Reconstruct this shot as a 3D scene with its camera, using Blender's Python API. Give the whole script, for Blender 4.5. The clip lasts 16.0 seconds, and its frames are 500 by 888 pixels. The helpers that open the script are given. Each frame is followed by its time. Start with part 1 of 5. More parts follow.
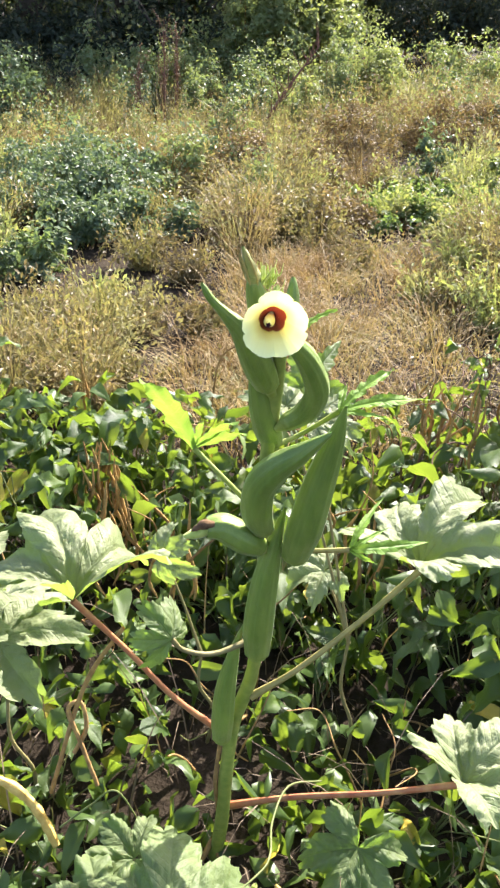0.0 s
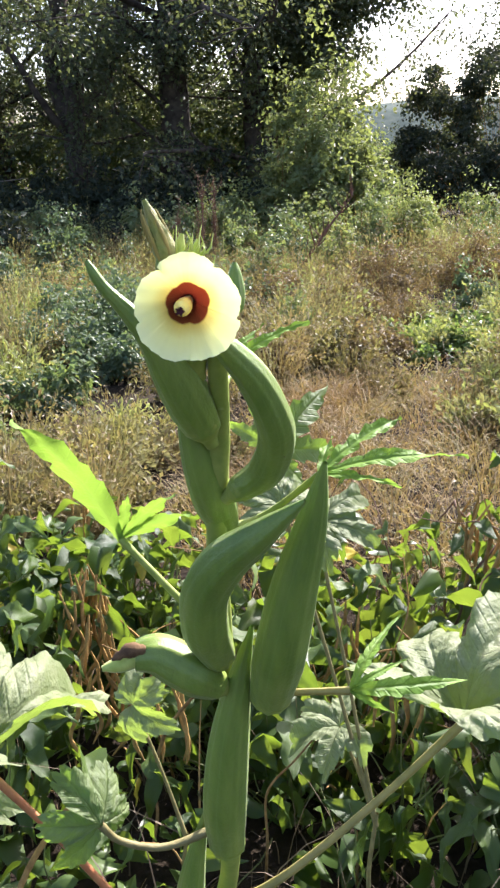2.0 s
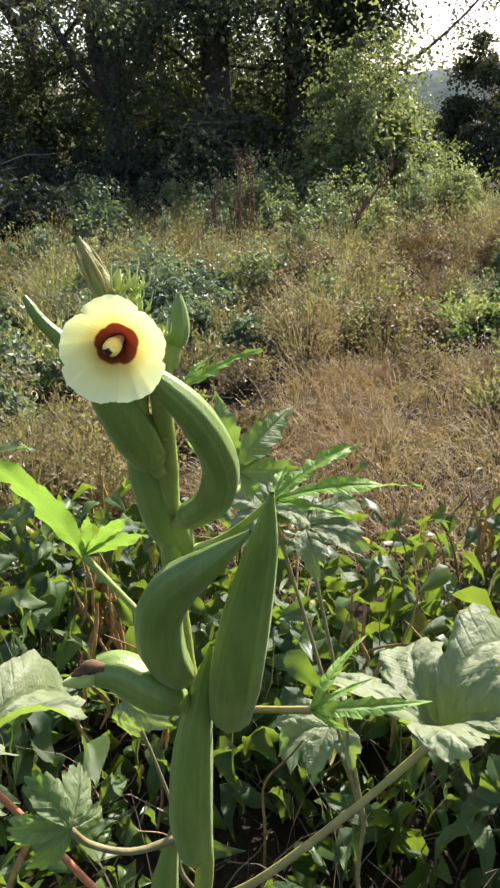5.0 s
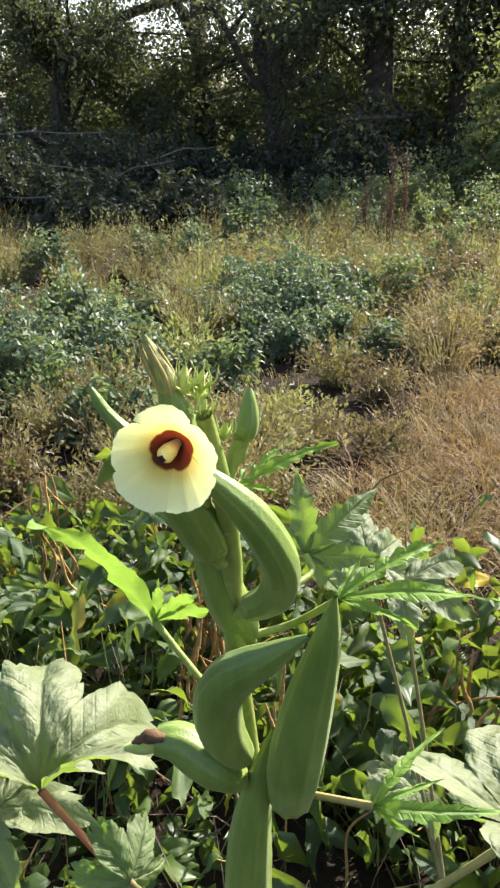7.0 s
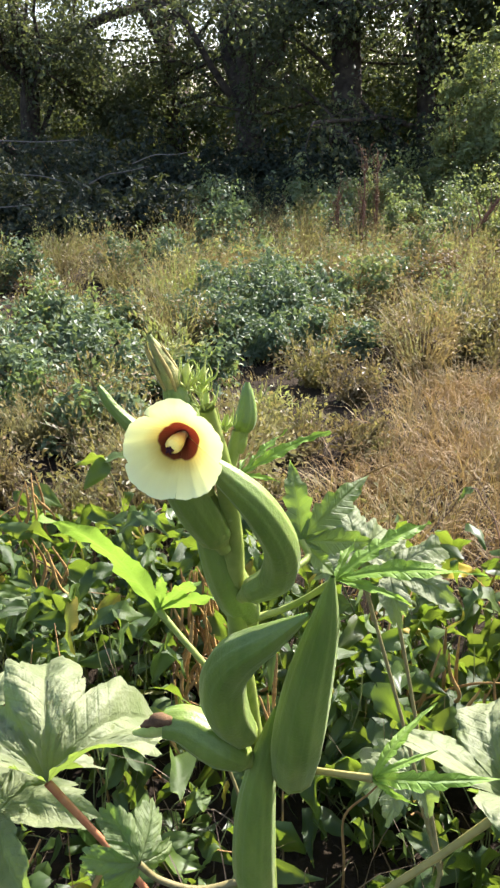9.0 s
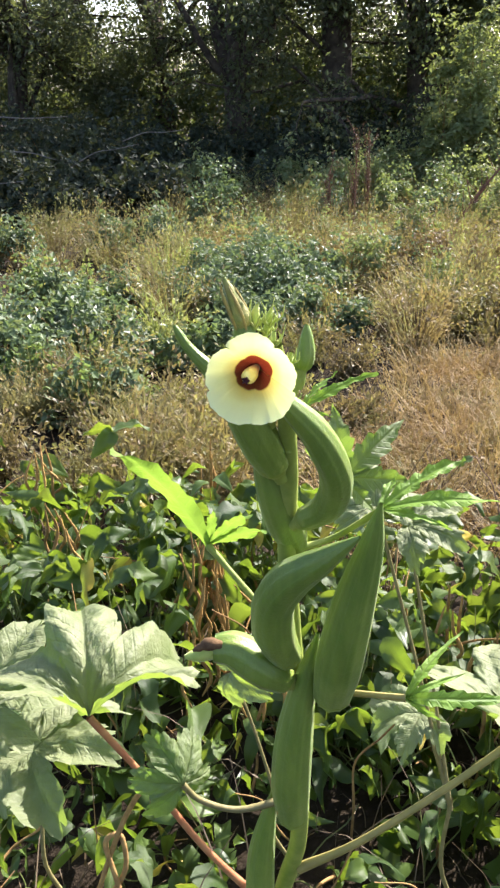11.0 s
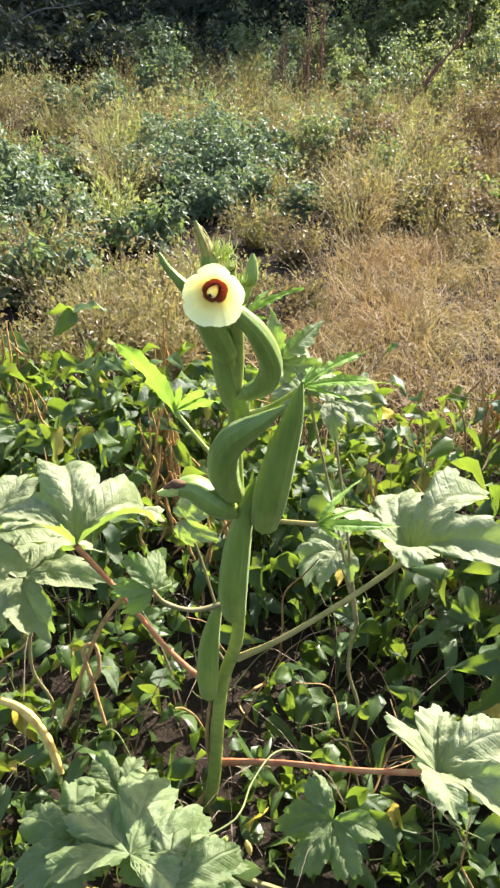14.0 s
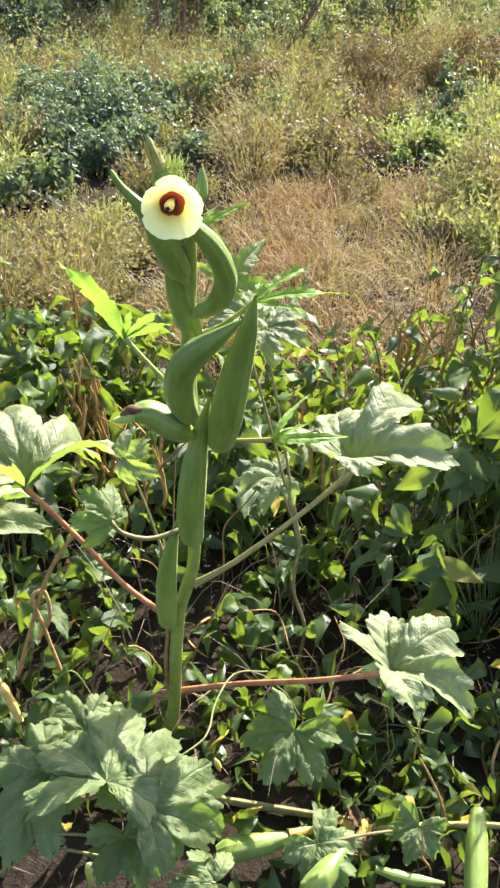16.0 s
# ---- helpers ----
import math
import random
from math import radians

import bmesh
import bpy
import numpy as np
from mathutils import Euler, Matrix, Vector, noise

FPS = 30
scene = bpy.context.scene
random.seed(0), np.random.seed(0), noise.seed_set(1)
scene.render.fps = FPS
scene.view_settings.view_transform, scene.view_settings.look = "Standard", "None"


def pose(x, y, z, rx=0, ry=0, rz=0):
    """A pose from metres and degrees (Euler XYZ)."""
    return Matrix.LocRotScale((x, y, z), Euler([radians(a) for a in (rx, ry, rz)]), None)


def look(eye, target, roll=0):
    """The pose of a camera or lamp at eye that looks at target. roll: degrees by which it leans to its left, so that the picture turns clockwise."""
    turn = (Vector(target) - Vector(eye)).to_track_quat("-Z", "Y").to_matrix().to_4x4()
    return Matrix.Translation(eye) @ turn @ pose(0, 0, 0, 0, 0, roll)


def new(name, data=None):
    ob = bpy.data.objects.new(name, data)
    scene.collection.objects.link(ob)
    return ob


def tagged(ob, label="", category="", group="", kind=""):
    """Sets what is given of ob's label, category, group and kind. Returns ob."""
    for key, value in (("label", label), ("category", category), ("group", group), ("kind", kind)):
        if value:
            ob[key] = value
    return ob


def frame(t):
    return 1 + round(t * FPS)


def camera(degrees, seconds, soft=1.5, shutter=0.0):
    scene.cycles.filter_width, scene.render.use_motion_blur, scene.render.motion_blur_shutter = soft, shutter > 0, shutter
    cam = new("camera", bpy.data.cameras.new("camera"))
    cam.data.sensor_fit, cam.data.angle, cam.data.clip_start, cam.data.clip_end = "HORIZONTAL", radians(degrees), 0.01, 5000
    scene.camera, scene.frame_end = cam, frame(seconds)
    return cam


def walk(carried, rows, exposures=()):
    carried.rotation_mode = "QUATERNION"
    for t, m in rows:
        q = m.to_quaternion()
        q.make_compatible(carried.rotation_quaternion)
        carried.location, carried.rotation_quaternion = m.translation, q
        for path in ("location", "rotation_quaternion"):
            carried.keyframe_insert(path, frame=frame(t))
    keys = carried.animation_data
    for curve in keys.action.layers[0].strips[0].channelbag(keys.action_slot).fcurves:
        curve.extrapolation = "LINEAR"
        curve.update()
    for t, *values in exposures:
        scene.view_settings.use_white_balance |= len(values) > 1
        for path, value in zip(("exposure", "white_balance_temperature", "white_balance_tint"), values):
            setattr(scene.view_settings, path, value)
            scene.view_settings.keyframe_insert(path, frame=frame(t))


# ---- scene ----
cam = camera(33.1, 16.0, 2.4)
PATH = [
    (0, (0.051, -0.044, 1.329), (-0.049, 1.697, 0.35), 0.3),
    (0.5, (0.064, 0.015, 1.289), (-0.056, 1.729, 0.264), -0.3),
    (1, (0.108, 0.114, 1.227), (-0.039, 1.864, 0.271), -1.8),
    (1.5, (0.112, 0.178, 1.189), (-0.071, 2.002, 0.389), -1.5),
    (2, (0.114, 0.181, 1.151), (-0.108, 2.057, 0.496), -1.7),
    (2.5, (0.086, 0.219, 1.132), (-0.128, 2.118, 0.544), -0.6),
    (3, (0.079, 0.243, 1.128), (-0.133, 2.153, 0.575), -0.3),
    (3.2, (0.075, 0.251, 1.127), (-0.139, 2.164, 0.586), -0.1),
    (5.3, (0.196, 0.2, 1.203), (-0.159, 2.031, 0.481), -2.2),
    (5.5, (0.208, 0.217, 1.216), (-0.199, 2.047, 0.518), -1.5),
    (6, (0.213, 0.248, 1.225), (-0.31, 2.044, 0.518), -0.7),
    (6.5, (0.212, 0.262, 1.237), (-0.387, 2.025, 0.507), -0.9),
    (7, (0.206, 0.254, 1.235), (-0.427, 2.008, 0.512), -1.4),
    (7.5, (0.201, 0.241, 1.242), (-0.43, 1.998, 0.526), -1.8),
    (8, (0.206, 0.24, 1.237), (-0.405, 2.005, 0.522), -2.2),
    (10.5, (0.185, 0.167, 1.244), (-0.382, 1.943, 0.518), -2.3),
    (11, (0.174, 0.148, 1.231), (-0.376, 1.915, 0.474), -2.0),
    (11.5, (0.184, 0.105, 1.244), (-0.316, 1.854, 0.413), -1.9),
    (12, (0.188, 0.067, 1.25), (-0.281, 1.769, 0.31), -0.9),
    (12.5, (0.2, 0.044, 1.265), (-0.188, 1.697, 0.209), 0.9),
    (13, (0.217, -0.006, 1.292), (-0.184, 1.64, 0.228), 0.4),
    (13.5, (0.219, -0.041, 1.321), (-0.176, 1.615, 0.271), 0.8),
    (14, (0.225, -0.064, 1.338), (-0.167, 1.613, 0.322), 1.0),
    (14.5, (0.217, -0.072, 1.34), (-0.198, 1.612, 0.345), 1.9),
    (15, (0.198, -0.094, 1.312), (-0.11, 1.557, 0.227), 0.9),
    (15.5, (0.184, -0.106, 1.298), (-0.021, 1.547, 0.191), -0.1),
    (16, (0.17, -0.119, 1.309), (0.022, 1.549, 0.215), 0.9),
]
walk(cam, [(t, look(eye, target, roll)) for t, eye, target, roll in PATH], [(0, 2.2, 6500, 16.5), (0.8, 2.15, 6500, 16.5), (1.6, 1.94, 6350, 18), (2.4, 1.65, 6000, 21), (3.2, 1.44, 5850, 22), (5.3, 1.42, 6350, 17), (8.2, 1.74, 6400, 16.5), (11, 1.84, 6450, 16.5), (12.2, 2.02, 6500, 16), (16, 2.04, 6500, 15.5)])

# ---- world, sun ----
SUN_AZ, SUN_EL = 30.0, 41.0
world = bpy.data.worlds.new("sky")
scene.world = world
world.use_nodes = True
wn, wl = world.node_tree.nodes, world.node_tree.links
sky = wn.new("ShaderNodeTexSky")
sky.sky_type, sky.sun_disc = "NISHITA", False
sky.sun_elevation, sky.sun_rotation = radians(SUN_EL), radians(SUN_AZ)
sky.dust_density, sky.air_density = 2.5, 1.0
wl.new(sky.outputs[0], wn["Background"].inputs[0])
wn["Background"].inputs[1].default_value = 0.12
sun = new("sun", bpy.data.lights.new("sun", "SUN"))
sun.data.energy, sun.data.angle, sun.data.color = 5.0, radians(0.55), (1.0, 0.955, 0.885)
sun_way = Vector((math.sin(radians(SUN_AZ)) * math.cos(radians(SUN_EL)), math.cos(radians(SUN_AZ)) * math.cos(radians(SUN_EL)), math.sin(radians(SUN_EL))))
sun.matrix_world = look(sun_way * 60, (0, 0, 0))
scene.view_settings.exposure = 0.0

# ---- materials ----
class Nodes:
    """Short hands for one node material."""

    def __init__(self, name):
        self.mat = bpy.data.materials.new(name)
        self.mat.use_nodes = True
        self.n, self.l = self.mat.node_tree.nodes, self.mat.node_tree.links
        self.n.clear()
        self.out = self.n.new("ShaderNodeOutputMaterial")

    def put(self, socket, value):
        if isinstance(value, bpy.types.NodeSocket):
            self.l.new(value, socket)
        else:
            socket.default_value = (*value, 1.0) if isinstance(value, tuple) and len(value) == 3 and socket.type == "RGBA" else value

    def coords(self, kind="Object"):
        return self.n.new("ShaderNodeTexCoord").outputs[kind]

    def noise(self, scale, detail=3.0, vector=None, rough=0.55):
        node = self.n.new("ShaderNodeTexNoise")
        node.inputs["Scale"].default_value, node.inputs["Detail"].default_value, node.inputs["Roughness"].default_value = scale, detail, rough
        if vector is not None:
            self.l.new(vector, node.inputs["Vector"])
        return node.outputs["Fac"]

    def ramp(self, fac, *stops):
        node = self.n.new("ShaderNodeValToRGB")
        while len(node.color_ramp.elements) < len(stops):
            node.color_ramp.elements.new(0.5)
        for e, (p, c) in zip(node.color_ramp.elements, stops):
            e.position, e.color = p, (*c, 1.0) if isinstance(c, tuple) else (c, c, c, 1.0)
        self.put(node.inputs[0], fac)
        return node.outputs[0]

    def mix(self, fac, a, b, blend="MIX"):
        node = self.n.new("ShaderNodeMix")
        node.data_type, node.blend_type = "RGBA", blend
        self.put(node.inputs[0], fac), self.put(node.inputs[6], a), self.put(node.inputs[7], b)
        return node.outputs[2]

    def math(self, op, a, b=0.0, clamp=False):
        node = self.n.new("ShaderNodeMath")
        node.operation, node.use_clamp = op, clamp
        self.put(node.inputs[0], a), self.put(node.inputs[1], b)
        return node.outputs[0]

    def random(self):
        return self.n.new("ShaderNodeObjectInfo").outputs["Random"]

    def island(self):
        return self.n.new("ShaderNodeNewGeometry").outputs["Random Per Island"]

    def bump(self, height, strength=0.3, distance=0.002):
        node = self.n.new("ShaderNodeBump")
        node.inputs["Strength"].default_value, node.inputs["Distance"].default_value = strength, distance
        self.put(node.inputs["Height"], height)
        return node.outputs[0]

    def solid(self, color, rough=0.6, spec=0.5, normal=None, sheen=0.0, sss=0.0):
        b = self.n.new("ShaderNodeBsdfPrincipled")
        self.put(b.inputs["Base Color"], color), self.put(b.inputs["Roughness"], rough)
        b.inputs["Specular IOR Level"].default_value, b.inputs["Sheen Weight"].default_value = spec, sheen
        b.inputs["Sheen Roughness"].default_value = 0.4
        if sss:
            b.inputs["Subsurface Weight"].default_value, b.inputs["Subsurface Scale"].default_value = sss, 0.004
            b.inputs["Subsurface Radius"].default_value = (0.6, 1.0, 0.2)
        if normal is not None:
            self.l.new(normal, b.inputs["Normal"])
        return b.outputs[0]

    def thin(self, color, through_color, share=0.4, rough=0.45, spec=0.5, normal=None):
        """A leaf or petal: part of the light goes through."""
        t = self.n.new("ShaderNodeBsdfTranslucent")
        self.put(t.inputs[0], through_color)
        m = self.n.new("ShaderNodeMixShader")
        m.inputs[0].default_value = share
        self.l.new(self.solid(color, rough, spec, normal), m.inputs[1]), self.l.new(t.outputs[0], m.inputs[2])
        return m.outputs[0]

    def done(self, shader):
        self.l.new(shader, self.out.inputs[0])
        return self.mat


def lobed_leaf_material(name, dark, light, through_color, powder=0.0):
    """Broad lobed leaf with veins, blotches and a powdery bloom."""
    k = Nodes(name)
    uv = k.n.new("ShaderNodeSeparateXYZ")
    k.l.new(k.coords("UV"), uv.inputs[0])
    side = k.math("ABSOLUTE", k.math("SUBTRACT", uv.outputs[0], 0.5))
    rib = k.math("SUBTRACT", 1.0, k.math("MULTIPLY", side, 42.0), True)
    slant = k.math("FRACT", k.math("MULTIPLY", k.math("SUBTRACT", uv.outputs[1], k.math("MULTIPLY", side, 0.8)), 11.0))
    branch = k.math("SUBTRACT", 1.0, k.math("MULTIPLY", k.math("ABSOLUTE", k.math("SUBTRACT", slant, 0.5)), 7.0), True)
    veins = k.math("MAXIMUM", k.math("MULTIPLY", rib, 0.7), k.math("MULTIPLY", branch, 0.3))
    co = k.coords()
    blotch = k.noise(26.0, 4.0, co)
    col = k.mix(k.ramp(blotch, (0.35, 0.0), (0.7, 1.0)), dark, light)
    col = k.mix(k.math("MULTIPLY", veins, 0.26), col, (0.24, 0.32, 0.11))
    if powder:
        dust = k.ramp(k.noise(9.0, 6.0, co, 0.7), (0.30, 0.25 * powder), (0.72, powder))
        col = k.mix(dust, col, (0.455, 0.47, 0.295))
    worn = k.ramp(k.noise(60.0, 2.0, co), (0.68, 0.0), (0.78, 0.5))
    col = k.mix(worn, col, (0.28, 0.22, 0.08))
    hue = k.n.new("ShaderNodeHueSaturation")
    k.put(hue.inputs["Value"], k.math("ADD", k.math("MULTIPLY", k.random(), 0.4), 0.8)), k.put(hue.inputs["Color"], col)
    quilt = k.math("MULTIPLY", k.noise(55.0, 2.0, co), 1.2)
    height = k.math("ADD", k.math("ADD", k.math("MULTIPLY", veins, -0.8), quilt), k.math("MULTIPLY", k.noise(190.0, 3.0, co), 0.6))
    lit = k.mix(k.math("MULTIPLY", veins, 0.5), through_color, (0.22, 0.34, 0.05))
    return k.done(k.thin(hue.outputs[0], lit, 0.44, 0.55, 0.35, k.bump(height, 0.7, 0.004)))


def small_leaf_material(name, dark, light, through_color, rough=0.4, share=0.35, by_island=False, old=None, spec=0.5, patch=None):
    k = Nodes(name)
    r = k.island() if by_island else k.random()
    col = k.mix(r, dark, light)
    if old:
        col = k.mix(k.ramp(k.math("FRACT", k.math("MULTIPLY", r, 17.31)), (1 - old[1] - 0.02, 0.0), (1 - old[1], 1.0)), col, old[0])
    if patch:
        area = k.ramp(k.noise(3.2, 3.0, k.coords()), (0.44, 0.0), (0.56, 1.0))
        col = k.mix(k.math("MULTIPLY", area, 0.85), col, k.mix(r, tuple(0.6 * q for q in patch), tuple(1.3 * q for q in patch)))
        through_color = k.mix(area, through_color, patch)
    n = k.noise(70.0, 3.0, k.coords())
    col = k.mix(k.math("MULTIPLY", n, 0.5), col, (0.5 * dark[0], 0.5 * dark[1], 0.5 * dark[2]))
    lit = k.mix(k.math("MULTIPLY", k.math("FRACT", k.math("MULTIPLY", r, 7.7)), 0.22), through_color, (0.40, 0.38, 0.05))
    if by_island:
        return k.done(k.thin(col, lit, share, rough, spec))
    return k.done(k.thin(col, lit, share, rough, spec, k.bump(k.noise(90.0, 3.0, k.coords()), 0.4, 0.002)))


def plain_material(name, a, b, scale=40.0, rough=0.7, spec=0.3, bump=0.4, sheen=0.0, by_random=0.0, sss=0.0, by_island=False):
    k = Nodes(name)
    co = k.coords()
    n = k.noise(scale, 4.0, co)
    col = k.mix(k.ramp(n, (0.3, 0.0), (0.7, 1.0)), a, b)
    if by_random:
        hue = k.n.new("ShaderNodeHueSaturation")
        r = k.island() if by_island else k.random()
        k.put(hue.inputs["Value"], k.math("ADD", k.math("MULTIPLY", r, by_random), 1.0 - by_random / 2)), k.put(hue.inputs["Color"], col)
        col = hue.outputs[0]
    return k.done(k.solid(col, rough, spec, k.bump(k.noise(scale * 4, 4.0, co), bump, 0.002), sheen, sss))


def pod_material():
    """Ridged green pod: pale seams on the ridges, fine down, small scars."""
    k = Nodes("pod_skin")
    uv = k.n.new("ShaderNodeSeparateXYZ")
    k.l.new(k.coords("UV"), uv.inputs[0])
    wave = k.math("FRACT", k.math("ADD", k.math("MULTIPLY", uv.outputs[0], 5.0), 0.5))
    ridge = k.math("SUBTRACT", 1.0, k.math("MULTIPLY", k.math("ABSOLUTE", k.math("SUBTRACT", wave, 0.5)), 9.0), True)
    line = k.math("SUBTRACT", 1.0, k.math("MULTIPLY", k.math("ABSOLUTE", k.math("SUBTRACT", k.math("FRACT", k.math("MULTIPLY", uv.outputs[0], 10.0)), 0.5)), 14.0), True)
    co = k.coords()
    stretched = k.n.new("ShaderNodeMapping")
    stretched.inputs["Scale"].default_value = (1.0, 1.0, 0.25)
    k.l.new(co, stretched.inputs[0])
    n = k.noise(52.0, 5.0, stretched.outputs[0], 0.62)
    col = k.mix(k.ramp(n, (0.3, 0.0), (0.7, 1.0)), (0.098, 0.156, 0.018), (0.190, 0.252, 0.042))
    col = k.mix(k.math("MULTIPLY", ridge, 0.16), col, (0.29, 0.37, 0.08))
    col = k.mix(k.math("MULTIPLY", line, 0.10), col, (0.26, 0.37, 0.12))
    col = k.mix(k.ramp(k.noise(210.0, 2.0, co), (0.74, 0.0), (0.79, 0.7)), col, (0.10, 0.09, 0.03))
    col = k.mix(k.math("MULTIPLY", uv.outputs[1], 0.25, True), col, (0.08, 0.16, 0.04))
    height = k.math("ADD", k.noise(420.0, 3.0, co), k.math("MULTIPLY", n, 0.6))
    return k.done(k.solid(col, 0.46, 0.42, k.bump(height, 0.35, 0.0014), 0.08, 0.4))


def petal_material():
    """Pale yellow petal, maroon towards its claw, with fine veins."""
    k = Nodes("petal_yellow")
    uv = k.n.new("ShaderNodeSeparateXYZ")
    k.l.new(k.coords("UV"), uv.inputs[0])
    side = k.math("ABSOLUTE", k.math("SUBTRACT", uv.outputs[0], 0.5))
    ragged = k.math("ADD", uv.outputs[1], k.math("MULTIPLY", k.noise(110.0, 3.0, k.coords()), 0.10))
    ragged = k.math("ADD", ragged, k.math("SUBTRACT", k.math("MULTIPLY", k.math("MULTIPLY", side, side), 0.16), 0.06))
    core = k.ramp(ragged, (0.0, (0.10, 0.022, 0.010)), (0.37, (0.16, 0.045, 0.016)), (0.41, (0.66, 0.52, 0.13)), (0.66, (0.80, 0.78, 0.36)), (1.0, (0.82, 0.85, 0.48)))
    lines = k.math("MULTIPLY", k.math("ABSOLUTE", k.math("SUBTRACT", k.math("FRACT", k.math("MULTIPLY", uv.outputs[0], 9.0)), 0.5)), 2.0)
    col = k.mix(k.math("MULTIPLY", lines, 0.02), core, (0.55, 0.45, 0.16), "MULTIPLY")
    lit = k.ramp(ragged, (0.0, (0.06, 0.004, 0.004)), (0.37, (0.14, 0.020, 0.006)), (0.40, (0.68, 0.50, 0.10)), (0.62, (0.74, 0.74, 0.22)), (1.0, (0.74, 0.82, 0.34)))
    return k.done(k.thin(col, lit, 0.36, 0.6, 0.2, k.bump(k.math("ADD", k.math("MULTIPLY", lines, 0.5), k.noise(140.0, 2.0, k.coords())), 0.2, 0.001)))


M_LEAF = lobed_leaf_material("lobed_leaf_green", (0.060, 0.110, 0.022), (0.110, 0.175, 0.042), (0.24, 0.40, 0.035), 0.35)
M_LEAF_OLD = lobed_leaf_material("lobed_leaf_powdery", (0.080, 0.130, 0.032), (0.15, 0.205, 0.062), (0.25, 0.36, 0.045), 0.64)
M_LEAF_MID = lobed_leaf_material("lobed_leaf_mid", (0.074, 0.128, 0.032), (0.145, 0.205, 0.062), (0.24, 0.38, 0.04), 0.30)
M_LEAF_YOUNG = lobed_leaf_material("lobed_leaf_young", (0.11, 0.215, 0.026), (0.19, 0.31, 0.042), (0.225, 0.375, 0.04))
M_VINE = small_leaf_material("vine_leaf", (0.026, 0.056, 0.014), (0.090, 0.140, 0.034), (0.21, 0.33, 0.024), 0.42, 0.32, False, ((0.42, 0.32, 0.04), 0.035), 0.32)
M_VINE_FAR = small_leaf_material("vine_leaf_far", (0.026, 0.056, 0.014), (0.092, 0.142, 0.034), (0.21, 0.33, 0.024), 0.42, 0.32, True, ((0.44, 0.34, 0.04), 0.05), 0.32)
M_POD = pod_material()
M_PETAL = petal_material()
M_STEM = plain_material("green_stem", (0.15, 0.205, 0.035), (0.25, 0.29, 0.065), 60.0, 0.5, 0.35, 0.3)
M_STEM_LOW = plain_material("stem_base", (0.14, 0.12, 0.045), (0.22, 0.19, 0.08), 60.0, 0.6, 0.3, 0.4)
M_RED = plain_material("red_petiole", (0.29, 0.080, 0.036), (0.38, 0.19, 0.080), 50.0, 0.5, 0.35, 0.3)
M_TAN = plain_material("tan_petiole", (0.19, 0.165, 0.050), (0.29, 0.235, 0.075), 50.0, 0.5, 0.35, 0.3)
M_BUD = plain_material("bud_skin", (0.27, 0.36, 0.06), (0.42, 0.47, 0.12), 90.0, 0.55, 0.3, 0.3, 0.3)
M_CLOSED = plain_material("closed_bud_skin", (0.15, 0.20, 0.05), (0.27, 0.25, 0.09), 120.0, 0.6, 0.2, 0.5, 0.3)
M_STAMEN = plain_material("stamen_column", (0.78, 0.66, 0.20), (0.82, 0.74, 0.34), 200.0, 0.6, 0.2, 0.3)
M_STIGMA = plain_material("stigma_dark", (0.035, 0.010, 0.015), (0.06, 0.012, 0.02), 200.0, 0.6, 0.2, 0.3)
M_WITHERED = plain_material("withered_petal", (0.07, 0.040, 0.022), (0.15, 0.090, 0.045), 90.0, 0.85, 0.15, 0.6)
M_DRY = plain_material("dry_stalk", (0.17, 0.095, 0.036), (0.33, 0.205, 0.075), 60.0, 0.75, 0.25, 0.5, 0.0, 0.5)
M_DRYPOD = plain_material("dry_bean_pod", (0.19, 0.105, 0.034), (0.37, 0.235, 0.075), 60.0, 0.75, 0.2, 0.8, 0.0, 0.6)
M_GOLD = plain_material("golden_husk", (0.40, 0.24, 0.05), (0.60, 0.42, 0.12), 70.0, 0.65, 0.3, 0.5)
M_VINESTEM = plain_material("vine_stem", (0.085, 0.115, 0.03), (0.17, 0.18, 0.06), 60.0, 0.6, 0.3, 0.3, 0.0, 0.5)
M_BARK = plain_material("tree_bark", (0.035, 0.028, 0.022), (0.10, 0.08, 0.06), 9.0, 0.9, 0.15, 0.9)
M_PALEWOOD = plain_material("pale_dead_wood", (0.09, 0.08, 0.07), (0.20, 0.18, 0.155), 25.0, 0.85, 0.2, 0.6)
# Shade under the trees is put into this leaf colour.
M_TREE_SHADED = small_leaf_material("tree_leaf_shaded", (0.025, 0.035, 0.026), (0.048, 0.063, 0.038), (0.06, 0.085, 0.03), 0.65, 0.22, True, ((0.14, 0.12, 0.04), 0.05), 0.25)
# Lighter copy of the tree leaf; its colour carries the glare over the crowns.
M_CROWN = small_leaf_material("crown_leaf", (0.045, 0.060, 0.036), (0.090, 0.110, 0.058), (0.15, 0.19, 0.06), 0.55, 0.34, True, ((0.16, 0.13, 0.05), 0.05), 0.3)
# Lighter copy of the tree leaf, coloured as sunlit foliage behind the trunks.
M_BACK_LIT = small_leaf_material("back_leaf_lit", (0.050, 0.072, 0.034), (0.105, 0.135, 0.055), (0.15, 0.20, 0.05), 0.65, 0.30, True, ((0.20, 0.15, 0.05), 0.06), 0.15)
M_SHRUB = small_leaf_material("shrub_leaf", (0.054, 0.092, 0.044), (0.155, 0.205, 0.108), (0.14, 0.22, 0.075), 0.50, 0.30, True, None, 0.40)
M_SHRUB_MIX = small_leaf_material("shrub_leaf_mixed", (0.085, 0.135, 0.055), (0.19, 0.25, 0.12), (0.22, 0.32, 0.07), 0.50, 0.34, True, None, 0.35, (0.12, 0.17, 0.09))
